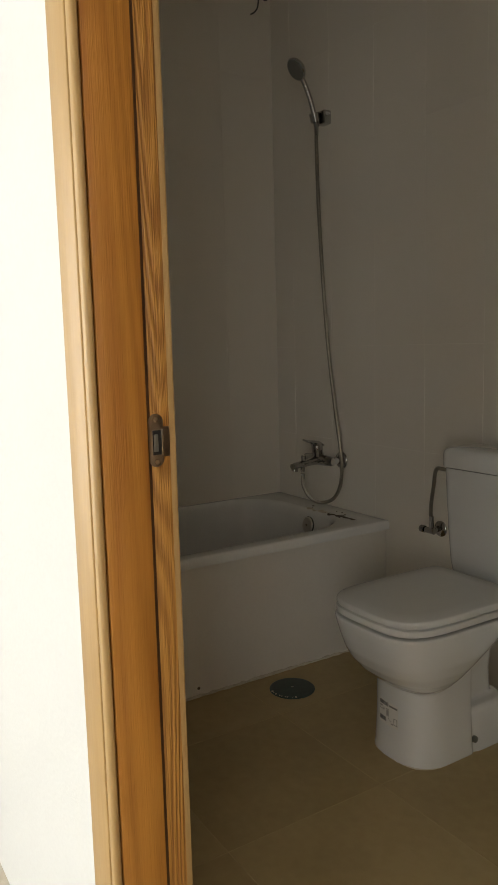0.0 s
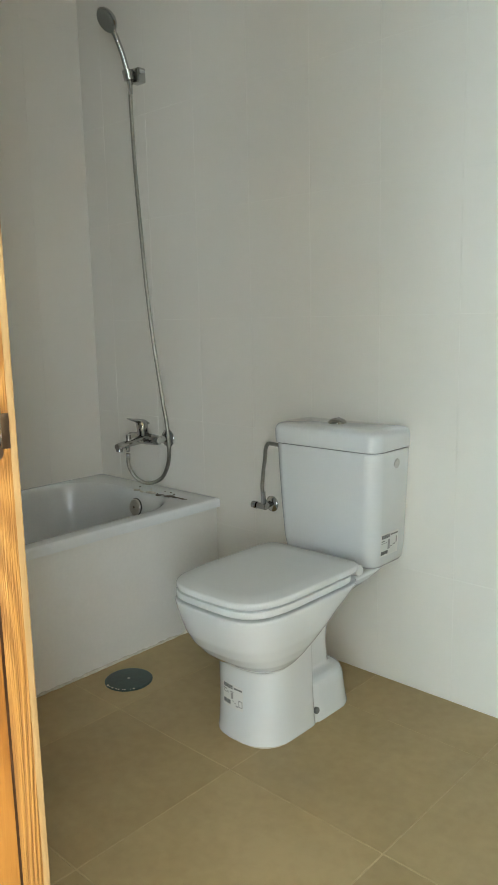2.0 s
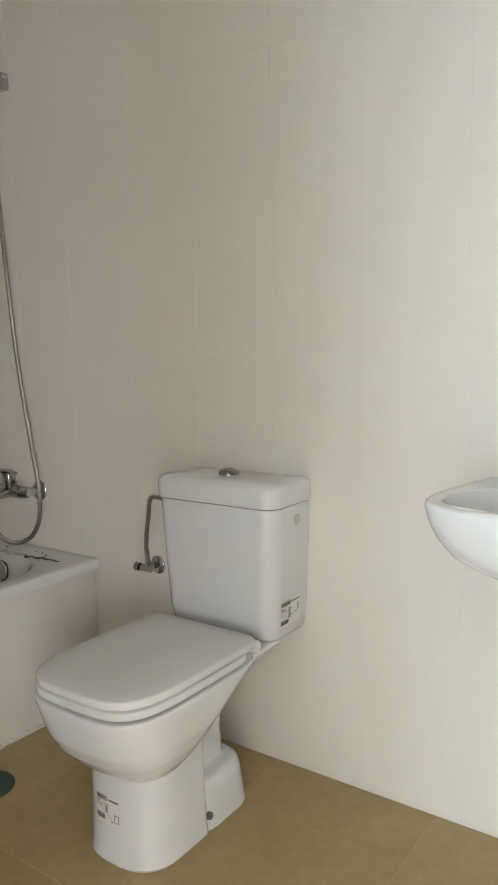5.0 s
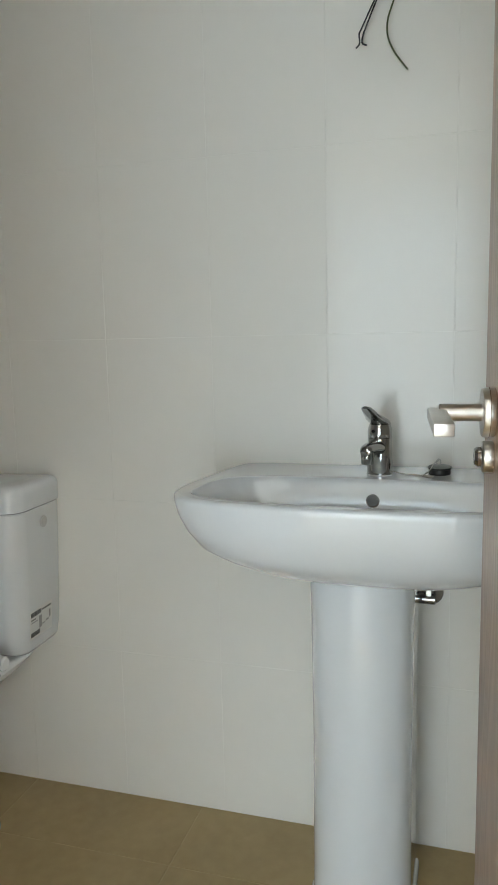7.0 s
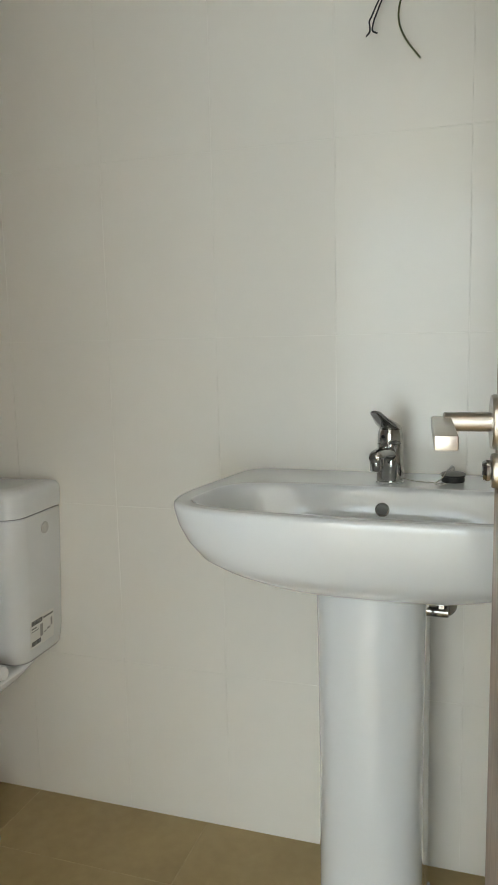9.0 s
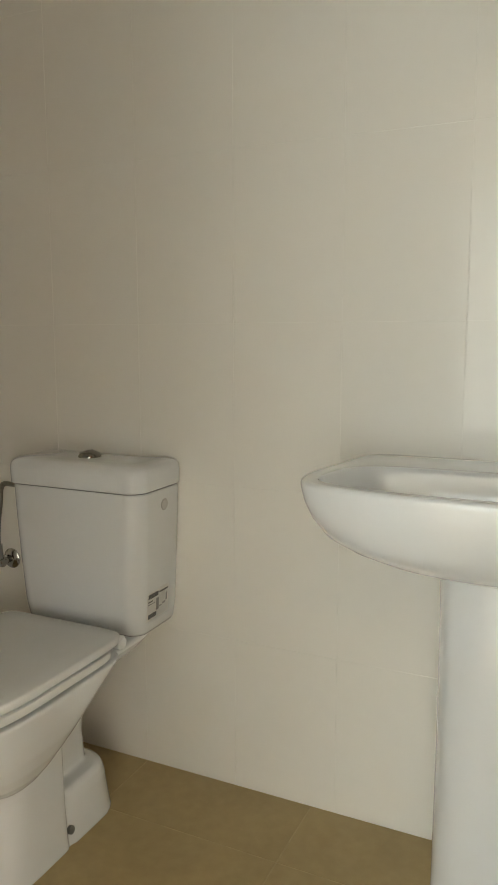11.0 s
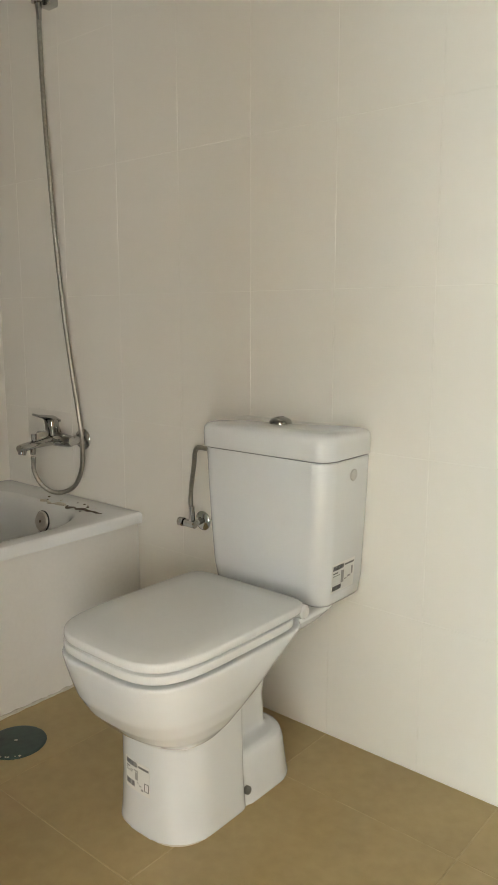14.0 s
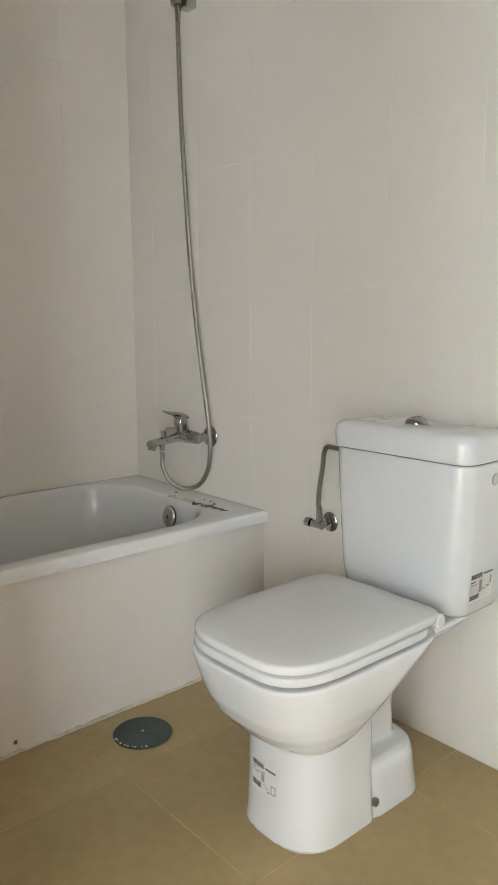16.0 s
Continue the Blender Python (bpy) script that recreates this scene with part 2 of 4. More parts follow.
def rod(a, b, r0, r1=None, n=20, bm=None, edge=0.0):
    a, b = Vector(a), Vector(b)
    h, r1 = (b - a).length, r0 if r1 is None else r1
    prof = [(r0, 0), (r1, h)] if not edge else [(r0 - edge, 0), (r0, edge), (r1, h - edge), (r1 - edge, h)]
    return revolve(prof, axis(a, b - a), n, bm)


def spline(pts, per=10):
    p = [Vector(q) for q in pts]
    p = [2 * p[0] - p[1], *p, 2 * p[-1] - p[-2]]
    out = []
    for i in range(1, len(p) - 2):
        a, b, c, d = p[i - 1:i + 3]
        for k in range(per):
            t = k / per
            out.append(0.5 * (2 * b + (c - a) * t + (2 * a - 5 * b + 4 * c - d) * t * t + (3 * b - a - 3 * c + d) * t ** 3))
    return out + [p[-2]]


def tube(pts, r, n=10, per=10, bm=None, wob=0.0, ribs=0):
    line = spline(pts, per) if per else [Vector(q) for q in pts]
    rings, up = [], Vector((0.13, 0.31, 0.94))
    for i, c in enumerate(line):
        t = (line[min(i + 1, len(line) - 1)] - line[max(i - 1, 0)]).normalized()
        s = t.cross(up).normalized()
        up = s.cross(t)
        q = r * (1 + wob * noise.noise(c * 40)) * (1 + (0.13 if ribs and i % 2 else 0))
        rings.append([c + q * (math.cos(2 * math.pi * k / n) * s + math.sin(2 * math.pi * k / n) * up) for k in range(n)])
    return loft(rings, bm)


# ---- bathroom shell ----
XW, XE, YN, YS, YO, ZC = -1.311, 1.345, 0.0, -1.455, -1.548, 2.60   # inner faces, hall face, ceiling
DX0, DX1, DH = 0.568, 1.227, 2.04                                      # doorway between the frame's rebates
TW, TH = 0.252, 0.37                                                   # wall tile pitch


def structure(name, bm, m, label, smooth=0):
    return tagged(part(name, bm, m, label=label, smooth=smooth), kind="structure")


wall_north = structure("wall_north", box(XW - 0.12, 0.0009, -0.1, XE + 0.12, 0.12, ZC), GROUT, "cream tiled bathroom wall with pale grout joints")
wall_west = structure("wall_west", box(XW - 0.12, YS - 0.09, -0.1, XW - 0.0009, 0.0009, ZC), GROUT, "cream tiled wall along the bathtub")
wall_east = structure("wall_east", box(XE + 0.0009, YS, -0.1, XE + 0.12, 0.0009, ZC), GROUT, "cream tiled wall behind the open door")
bm = box(XW - 0.003, YO, -0.1, DX0 - 0.03, YS, ZC)
box(DX1 + 0.03, YO, -0.1, XE + 0.12, YS, ZC, bm=bm)
box(DX0 - 0.03, YO, DH + 0.03, DX1 + 0.03, YS, ZC, bm=bm)
wall_south = structure("wall_south", bm, PARTITION_PAINT, "white painted partition wall with the doorway")
structure("ceiling", box(XW - 0.12, YO, ZC, XE + 0.12, 0.12, ZC + 0.1), PLASTER, "plain white bathroom ceiling")
floor = structure("floor", box(XW - 0.003, YO, -0.10, XE + 0.003, 0.003, -0.0008), FLOOR_GROUT, "floor of large tan stoneware tiles")

# bedroom outside the doorway, which holds the window
BX0, BX1, BY = -1.7, 3.1, WY
structure("floor_bedroom", box(BX0, BY, -0.10, BX1, YO, -0.001), PALE_FLOOR, "pale stoneware floor of the adjoining room")
structure("ceiling_bedroom", box(BX0 - 0.18, BY - 0.18, ZC + 0.001, BX1 + 0.18, YO + 0.05, ZC + 0.12), ROOM_PAINT, "plain white ceiling of the adjoining room")
bm = box(BX0 - 0.18, BY, -0.1, BX0, VY0, ZC)
box(BX0 - 0.18, VY1, -0.1, BX0, YO, ZC, bm=bm)
box(BX0 - 0.18, VY0, -0.1, BX0, VY1, WZ0, bm=bm)
box(BX0 - 0.18, VY0, WZ1, BX0, VY1, ZC, bm=bm)
box(BX0 - 0.12, YO, -0.1, XW - 0.12, YO + 0.1, ZC, bm=bm)
structure("wall_bedroom_west", bm, ROOM_PAINT, "plain white wall with the added west side window")
bm = box(BX1, BY, -0.1, BX1 + 0.18, SY0, ZC)
box(BX1, SY1, -0.1, BX1 + 0.18, YO, ZC, bm=bm)
box(BX1, SY0, -0.1, BX1 + 0.18, SY1, WZ0, bm=bm)
box(BX1, SY0, WZ1, BX1 + 0.18, SY1, ZC, bm=bm)
box(XE + 0.12, YO, -0.1, BX1 + 0.18, YO + 0.1, ZC, bm=bm)
structure("wall_bedroom_east", bm, ROOM_PAINT, "plain white wall with the added east side window")
bm = box(BX0 - 0.12, BY - 0.18, -0.1, WX0, BY, ZC)
box(WX1, BY - 0.18, -0.1, BX1 + 0.12, BY, ZC, bm=bm)
box(WX0, BY - 0.18, WZ1, WX1, BY, ZC, bm=bm)
box(WX0, BY - 0.18, -0.1, WX1, BY, WZ0, bm=bm)
structure("wall_bedroom_south", bm, ROOM_PAINT, "plain white wall with the balcony window")


PANES = 4


def window(name, x, y, z, width, height, turn, label):
    win = thing(name, x, y, z, label, "window", kind="structure", turn=turn)
    ww, wh = width / 2, height
    bm = box(-ww, -0.03, 0, ww, 0.03, 0.06, 0.004)
    box(-ww, -0.03, wh - 0.06, ww, 0.03, wh, 0.004, bm=bm)
    for i in range(PANES + 1):
        cx = -ww + 0.03 + i * (2 * ww - 0.06) / PANES
        box(cx - 0.03, -0.028, 0.055, cx + 0.03, 0.028, wh - 0.055, 0.004, bm=bm)
    part("window_frame", bm, ALUMINIUM, win)
    for i in range(PANES):
        a = -ww + 0.06 + i * (2 * ww - 0.06) / PANES
        pane = part("pane", box(a, -0.004, 0.06, a + (2 * ww - 0.06) / PANES - 0.06, 0.004, wh - 0.06), GLASS, win, smooth=0)
        pane.visible_shadow = False


window("window_1", (WX0 + WX1) / 2, WY - 0.05, WZ0, WX1 - WX0, WZ1 - WZ0, 0, "white framed patio window with four tall panes")
# both side windows are unseen, added to even out the light indoors
window("added_window_2", VX - 0.05, (VY0 + VY1) / 2, WZ0, VY1 - VY0, WZ1 - WZ0, 90, "unseen wide side window with four panes, added for fill light")
window("added_window_3", SX + 0.05, (SY0 + SY1) / 2, WZ0, SY1 - SY0, WZ1 - WZ0, 90, "unseen side window with four panes, added for fill light")

# ---- door frame and door ----
def door_frame():
    f = thing("door_frame", 0, 0, 0, "varnished oak door frame lining the doorway", "door frame", kind="structure")
    # the closing side: a stop, a rebate with the strike plate, flat trim on both faces
    part("stop", box(DX0 - 0.022, -1.549, 0, DX0 + 0.012, -1.4885, DH, 0.002), OAK, f, "smooth varnished oak stop")
    part("rebate", box(DX0 - 0.022, -1.4865, 0, DX0, -1.4535, DH, 0.0012), OAK_COARSE, f, "open-grained oak rebate strip")
    part("trim", box(DX0 - 0.066, -1.562, 0, DX0 - 0.004, -1.5485, DH + 0.06, 0.002), OAK_TRIM_LIT, f, "flat oak trim, paled for the window light")
    part("bead", box(DX0 - 0.003, -1.561, 0, DX0 + 0.0125, -1.5505, DH, 0.004, 3), OAK_TRIM_LIT, f)
    part("trim", box(DX0 - 0.066, -1.4545, 0, DX0 - 0.0015, -1.444, DH + 0.06, 0.002), OAK_TRIM_LIT, f)
    # added strip, only there to draw the stop's shadow on the rebate
    part("seal", box(DX0 - 0.001, -1.4882, 0, DX0 + 0.0015, -1.4805, DH, 0.0006), REBATE_SHADE, f, "dark strip painting the shade beside the stop")
    # the hinge side
    part("stop", box(DX1 - 0.012, -1.549, 0, DX1 + 0.022, -1.4885, DH, 0.002), OAK, f)
    part("rebate", box(DX1, -1.4865, 0, DX1 + 0.022, -1.4535, DH, 0.0012), OAK_COARSE, f)
    part("trim", box(DX1 + 0.003, -1.562, 0, DX1 + 0.066, -1.5485, DH + 0.06, 0.002), OAK_TRIM_LIT, f)
    part("trim", box(DX1 + 0.022, -1.4545, 0, DX1 + 0.066, -1.444, DH + 0.06, 0.002), OAK_TRIM_LIT, f)
    part("head", box(DX0 - 0.022, -1.549, DH + 0.001, DX1 + 0.022, -1.4535, DH + 0.028, 0.002), OAK, f)
    # strike plate
    bm = bmesh.new()
    ring = []
    for i in range(24):
        a = 2 * math.pi * i / 24
        ring.append((0.0105 * math.cos(a), 0.0105 * math.sin(a) + (0.023 if math.sin(a) >= 0 else -0.023)))
    loft([[(DX0 + h, -1.4735 + y * s, 1.004 + z * s) for y, z in ring] for h, s in ((0.0002, 1.0), (0.0016, 1.0), (0.0022, 0.97))], bm)
    box(DX0 + 0.0004, -1.470, 0.983, DX0 + 0.0019, -1.4545, 1.021, 0.0005, bm=bm)
    plate = part("strike_plate", bm, STRIKE_STEEL, f, "dull bronze steel strike plate")
    part("latch_hole", box(DX0 + 0.0018, -1.4785, 0.986, DX0 + 0.0026, -1.467, 1.017, 0.0003), HOLE, plate)
    part("latch_lip", box(DX0 + 0.0016, -1.4668, 0.985, DX0 + 0.0036, -1.4648, 1.018, 0.0006), CHROME, plate)
    part("latch_tongue", box(DX0 + 0.0022, -1.477, 0.990, DX0 + 0.0032, -1.471, 1.012, 0.0006), PLUG_METAL, plate)
    for z in (0.977, 1.031):
        part("screw", revolve([(0.0036, 0), (0.0034, 0.0012), (0.0012, 0.0016), (0.0, 0.0012)], axis((DX0 + 0.0020, -1.4735, z), (1, 0, 0)), 14), CHROME, plate)


door_frame()


def lever_set(door, side):
    """A lever on a round rose, and the privacy turn under it; side -1: the face at x = 0."""
    s, x0 = side, 0.0 if side < 0 else 0.036
    y, z = 0.598, 1.0372
    bm = revolve([(0.0212, 0), (0.0216, 0.001), (0.0216, 0.0085), (0.0206, 0.010), (0.0085, 0.010)], axis((x0, y, z), (s, 0, 0)), 40)
    h = part("door_handle", bm, NICKEL, door, "brushed nickel lever handle on a round rose")
    part("rose_seam", revolve([(0.0219, 0.0042), (0.0219, 0.0048)], axis((x0, y, z), (s, 0, 0)), 40), STRIKE_STEEL, h)
    bm = rod((x0 + s * 0.009, y, z), (x0 + s * 0.046, y, z), 0.0077, n=28, edge=0.0008)
    part("neck", bm, NICKEL, h)
    x = x0 + s * 0.0475
    bm = box(x - 0.0078, y - 0.106, z - 0.0070, x + 0.0078, y + 0.010, z + 0.0035, 0.0014, 2)
    part("lever", bm, NICKEL, h, "flat square-ended nickel lever")
    y, z = 0.598, 0.9985
    bm = revolve([(0.0137, 0), (0.0140, 0.001), (0.0140, 0.0075), (0.0130, 0.009), (0.006, 0.009)], axis((x0, y, z), (s, 0, 0)), 32)
    t = part("privacy_turn", bm, NICKEL, door)
    part("turn_knob", revolve([(0.0058, 0.008), (0.0085, 0.010), (0.0088, 0.013), (0.0070, 0.0155), (0.002, 0.016)], axis((x0, y, z), (s, 0, 0)), 24), CHROME, t)


def door():
    d = thing("door_1", 1.205, -1.449, 0.006, "open flush oak veneer door with nickel lever handle", "door", kind="structure", turn=5.7)
    part("leaf", box(0, 0.002, 0, 0.036, 0.660, 2.028, 0.0012), OAK_DOOR_SHEEN, d)
    part("edge_band", box(0.001, 0.6605, 0.002, 0.035, 0.6622, 2.026, 0.0004), OAK_TRIM_LIT, d)
    lever_set(d, -1)
    lever_set(d, 1)
    for z in (0.25, 1.05, 1.80):
        bm = rod((0.030, -0.006, z - 0.045), (0.030, -0.006, z + 0.045), 0.0055, n=16, edge=0.001)
        part("hinge", bm, NICKEL, d)


door()


# ---- bathtub ----
def bathtub():
    x0, x1, y0, y1 = XW + 0.0004, -0.594, YS + 0.001, -0.0004
    b = thing("bathtub", (x0 + x1) / 2, (y0 + y1) / 2, 0, "white built-in bathtub with a flat rim, dusty inside", "bathtub")
    o = Vector(((x0 + x1) / 2, (y0 + y1) / 2, 0))

    def shifted(ring):
        return [tuple(Vector(p) - o) for p in ring]

    rings = [rrect(x0, y0, x1, y1, 0.006, 0.434), rrect(x0, y0, x1, y1, 0.006, 0.458), rrect(x0 + 0.003, y0 + 0.003, x1 - 0.003, y1 - 0.003, 0.008, 0.465),
             rrect(x0 + 0.008, y0 + 0.008, x1 - 0.008, y1 - 0.008, 0.010, 0.4665)]
    for inset, end, z, r in ((0.0, 0.0, 0.4665, 0.20), (0.004, 0.003, 0.4655, 0.20), (0.009, 0.008, 0.461, 0.20), (0.014, 0.014, 0.450, 0.20), (0.020, 0.020, 0.42, 0.20), (0.034, 0.032, 0.33, 0.20),
                             (0.05, 0.048, 0.22, 0.18), (0.07, 0.07, 0.14, 0.16), (0.10, 0.10, 0.105, 0.13), (0.16, 0.16, 0.095, 0.09)):
        rings.append(rrect(x0 + 0.022 + inset, y0 + 0.11 + end * 2, x1 - 0.052 - inset, y1 - 0.106 - end, r, z))
    bm = loft([shifted(r) for r in rings], cap=False)
    bm.faces.new([bm.verts[len(bm.verts) - len(rings[-1]) + i] for i in range(len(rings[-1]))]) if bm.verts.ensure_lookup_table() is None else None
    tub = part("tub", bm, ACRYLIC, b, smooth=0.9)
    ov = Vector((-0.925, -0.131, 0.405)) - o
    bm = revolve([(0.032, 0.0), (0.0325, 0.003), (0.029, 0.0075), (0.012, 0.0095), (0.0, 0.0095)], axis(ov, (0, -1, 0.16)), 36)
    over = part("overflow_cap", bm, NICKEL, b, "round nickel overflow cap")
    part("screw", revolve([(0.0048, 0.0088), (0.0045, 0.0105), (0.0, 0.0108)], axis(ov, (0, -1, 0.16)), 14), STRIKE_STEEL, over)
    part("gasket", revolve([(0.0335, -0.006), (0.0345, 0.001), (0.033, 0.0022)], axis(ov, (0, -1, 0.16)), 36), BLACK_RUBBER, over)
    a = thing("bath_apron", -0.634, (y0 + y1) / 2, 0, "white tiled apron closing the side of the bathtub", "bath panel")
    part("panel", box(-0.018, y0 - o.y + 0.001, 0, 0.019, y1 - o.y - 0.001, 0.4335, 0.0015), APRON, a)
    chip = part("chip", revolve([(0.0055, 0), (0.005, 0.0008), (0.0, 0.001)], axis((0.019, -0.81 - o.y, 0.028), (1, 0, 0)), 12), GRIME, a, "small brown chip in the glaze")
    # caulk where the apron meets floor and wall
    random.seed(5)
    pts = [(-0.6145 + random.uniform(-0.001, 0.002), y0 + 0.004 + i * 0.012, random.uniform(0.000, 0.003)) for i in range(int((y1 - y0 - 0.01) / 0.012))]
    tagged(part("caulk", tube(pts, 0.0052, 7, 2, wob=0.8), CAULK), "uneven cream caulk bead along the bath apron", "caulk")


bathtub()


# site dirt on the corner of the bathtub rim
def debris():
    random.seed(11)
    d = thing("debris", -0.82, -0.09, 0.4668, "dark crumbs and torn sealant lying on the bathtub rim", "debris")
    pts = [(0.155 - 0.02 * i + random.uniform(-0.004, 0.004), -0.012 + random.uniform(-0.012, 0.012) - 0.002 * i, 0.0022) for i in range(9)]
    part("torn_strip", tube(pts, 0.0030, 6, 4, wob=0.9), GRIME, d)
    pts = [(-0.01 - 0.022 * i, -0.022 + random.uniform(-0.014, 0.010), 0.003) for i in range(6)]
    part("torn_strip", tube(pts, 0.0045, 6, 4, wob=1.2), CAULK, d)
    for i in range(16):
        bm = bmesh.new()
        bmesh.ops.create_icosphere(bm, subdivisions=1, radius=random.uniform(0.002, 0.0055))
        for v in bm.verts:
            v.co *= random.uniform(0.6, 1.2)
            v.co.z *= 0.5
        x, y = random.uniform(-0.16, 0.09), random.uniform(-0.035, 0.03)
        part("crumb", bm, GRIME if i % 3 else CAULK, d, shift=pose(x, y, 0.0016))


debris()


# ---- bath mixer, hose and hand shower ----
def bath_mixer():
    c = Vector((-0.945, 0.0, 0.660))
    m = thing("bath_mixer", *c, "chrome single-lever bath mixer tap on the tiled wall", "tap")
    for x in (-0.075, 0.075):
        bm = revolve([(0.034, 0.0), (0.0345, 0.003), (0.029, 0.010), (0.015, 0.013), (0.012, 0.013)], axis((x, 0, 0), (0, -1, 0)), 32)
        r = part("wall_rose", bm, CHROME, m)
        part("nut_seal", revolve([(0.0135, 0.0505), (0.0135, 0.0535)], axis((x, 0, 0), (0, -1, 0)), 20), BLACK_RUBBER, r)
        part("union_nut", revolve([(0.0125, 0.012), (0.0125, 0.030), (0.0155, 0.031), (0.0155, 0.050)], axis((x, 0, 0), (0, -1, 0)), 12), CHROME, r)
    bm = revolve([(0.013, 0), (0.018, 0.006), (0.0215, 0.05), (0.023, 0.09), (0.0215, 0.13), (0.018, 0.174), (0.013, 0.18)], axis((-0.09, -0.056, 0), (1, 0, 0)), 28)
    part("body", bm, CHROME, m)
    bm = loft([[(w * math.cos(a), y, z + h * math.sin(a)) for a in (2 * math.pi * i / 24 for i in range(24))] for y, w, h, z in
               ((-0.05, 0.021, 0.019, -0.002), (-0.09, 0.020, 0.016, -0.004), (-0.14, 0.0175, 0.013, -0.010), (-0.178, 0.0165, 0.0125, -0.014), (-0.190, 0.014, 0.011, -0.016))])
    s = part("spout", bm, CHROME, m)
    part("aerator", rod((0, -0.176, -0.018), (0, -0.180, -0.036), 0.0125, n=20, edge=0.001), CHROME, s)
    part("diverter_knob", rod((0, -0.135, 0.0), (0, -0.135, 0.024), 0.008, 0.0092, edge=0.001), CHROME, m)
    part("hose_outlet", rod((0, -0.140, -0.012), (0, -0.140, -0.040), 0.0105, 0.009, edge=0.001), CHROME, m)
    bm = revolve([(0.021, 0.0), (0.0215, 0.018), (0.0225, 0.022), (0.0225, 0.044), (0.018, 0.052), (0.0, 0.055)], axis((0, -0.062, 0.014), (0, -0.12, 1)), 28)
    part("cartridge_dome", bm, CHROME, m)
    part("lever", loft([[(w * math.cos(a), y, z + h * math.sin(a)) for a in (2 * math.pi * i / 20 for i in range(20))] for y, z, w, h in
                              ((-0.040, 0.058, 0.014, 0.006), (-0.060, 0.066, 0.018, 0.010), (-0.085, 0.072, 0.017, 0.008), (-0.115, 0.079, 0.013, 0.005), (-0.132, 0.085, 0.009, 0.0035))]), CHROME, m)
    bm = loft([rrect(-w, y - d, w, y + d, d * 0.9, z, 5) for w, y, d, z in ((0.017, -0.070, 0.020, 0.056), (0.018, -0.074, 0.021, 0.066))])
    part("lever_cap", bm, CHROME, m)
    part("index_dot", revolve([(0.0035, 0), (0.003, 0.0008), (0, 0.001)], axis((0, -0.0845, 0.048), (0, -1, 0.1)), 12), HOLE, m)


bath_mixer()


def hand_shower():
    h = thing("hand_shower", -0.942, -0.03, 1.975, "chrome hand shower with a grey spray face on its wall holder", "shower head")
    bm = box(-0.018, -0.006, -0.026, 0.030, 0.0295, 0.024, 0.005, 3)
    part("wall_holder", bm, CHROME, h)
    part("clear_cap", rod((0.028, 0.008, 0.010), (0.046, 0.010, 0.006), 0.007, 0.003), CLEAR_PLASTIC, h, "milky plastic screw cap")
    part("holder_ring", revolve([(0.013, -0.020), (0.0185, -0.019), (0.0195, 0.014), (0.013, 0.016)], axis((-0.004, -0.024, 0.0), (-0.03, -0.22, 1)), 24), CHROME, h)
    grip = [(-0.002, -0.018, -0.035), (-0.004, -0.025, 0.0), (-0.004, -0.042, 0.055), (-0.003, -0.066, 0.105), (-0.003, -0.088, 0.140)]
    part("grip", tube(grip, 0.0098, 16, 8), CHROME, h)
    d = Vector((-0.10, -0.80, -0.62))
    p = Vector((-0.004, -0.102, 0.163))
    head = part("head", revolve([(0.012, -0.018), (0.030, -0.012), (0.042, 0.0), (0.044, 0.008), (0.041, 0.011)], axis(p, d), 32), CHROME, h)
    part("spray_face", revolve([(0.0405, 0.0112), (0.038, 0.014), (0.0, 0.0145)], axis(p, d), 32), PLUG_METAL, head, "dull grey spray face")


hand_shower()
hose = [(-0.945, -0.140, 0.616), (-0.941, -0.141, 0.565), (-0.921, -0.124, 0.518), (-0.889, -0.094, 0.497), (-0.846, -0.066, 0.516), (-0.813, -0.058, 0.570), (-0.799, -0.060, 0.640), (-0.803, -0.062, 0.715),
        (-0.829, -0.060, 0.837), (-0.867, -0.058, 1.04), (-0.895, -0.056, 1.24), (-0.915, -0.055, 1.45), (-0.932, -0.053, 1.65), (-0.943, -0.050, 1.85), (-0.944, -0.049, 1.942)]
hs = thing("shower_hose", -0.945, -0.140, 0.616, "ribbed steel shower hose looping below the mixer", "hose")
o = Vector(hose[0])
part("hose", tube([Vector(p) - o for p in hose], 0.0068, 10, 24, ribs=1), HOSE_STEEL, hs, smooth=1.2)
part("lower_nut", rod((0, 0.0, -0.004), (0.0005, 0, -0.026), 0.0088, 0.0078, 8), CHROME, hs)
part("upper_nut", rod(Vector(hose[-1]) - o - Vector((-0.001, 0, 0.035)), Vector(hose[-1]) - o, 0.0075, 0.0088, 16), CHROME, hs)


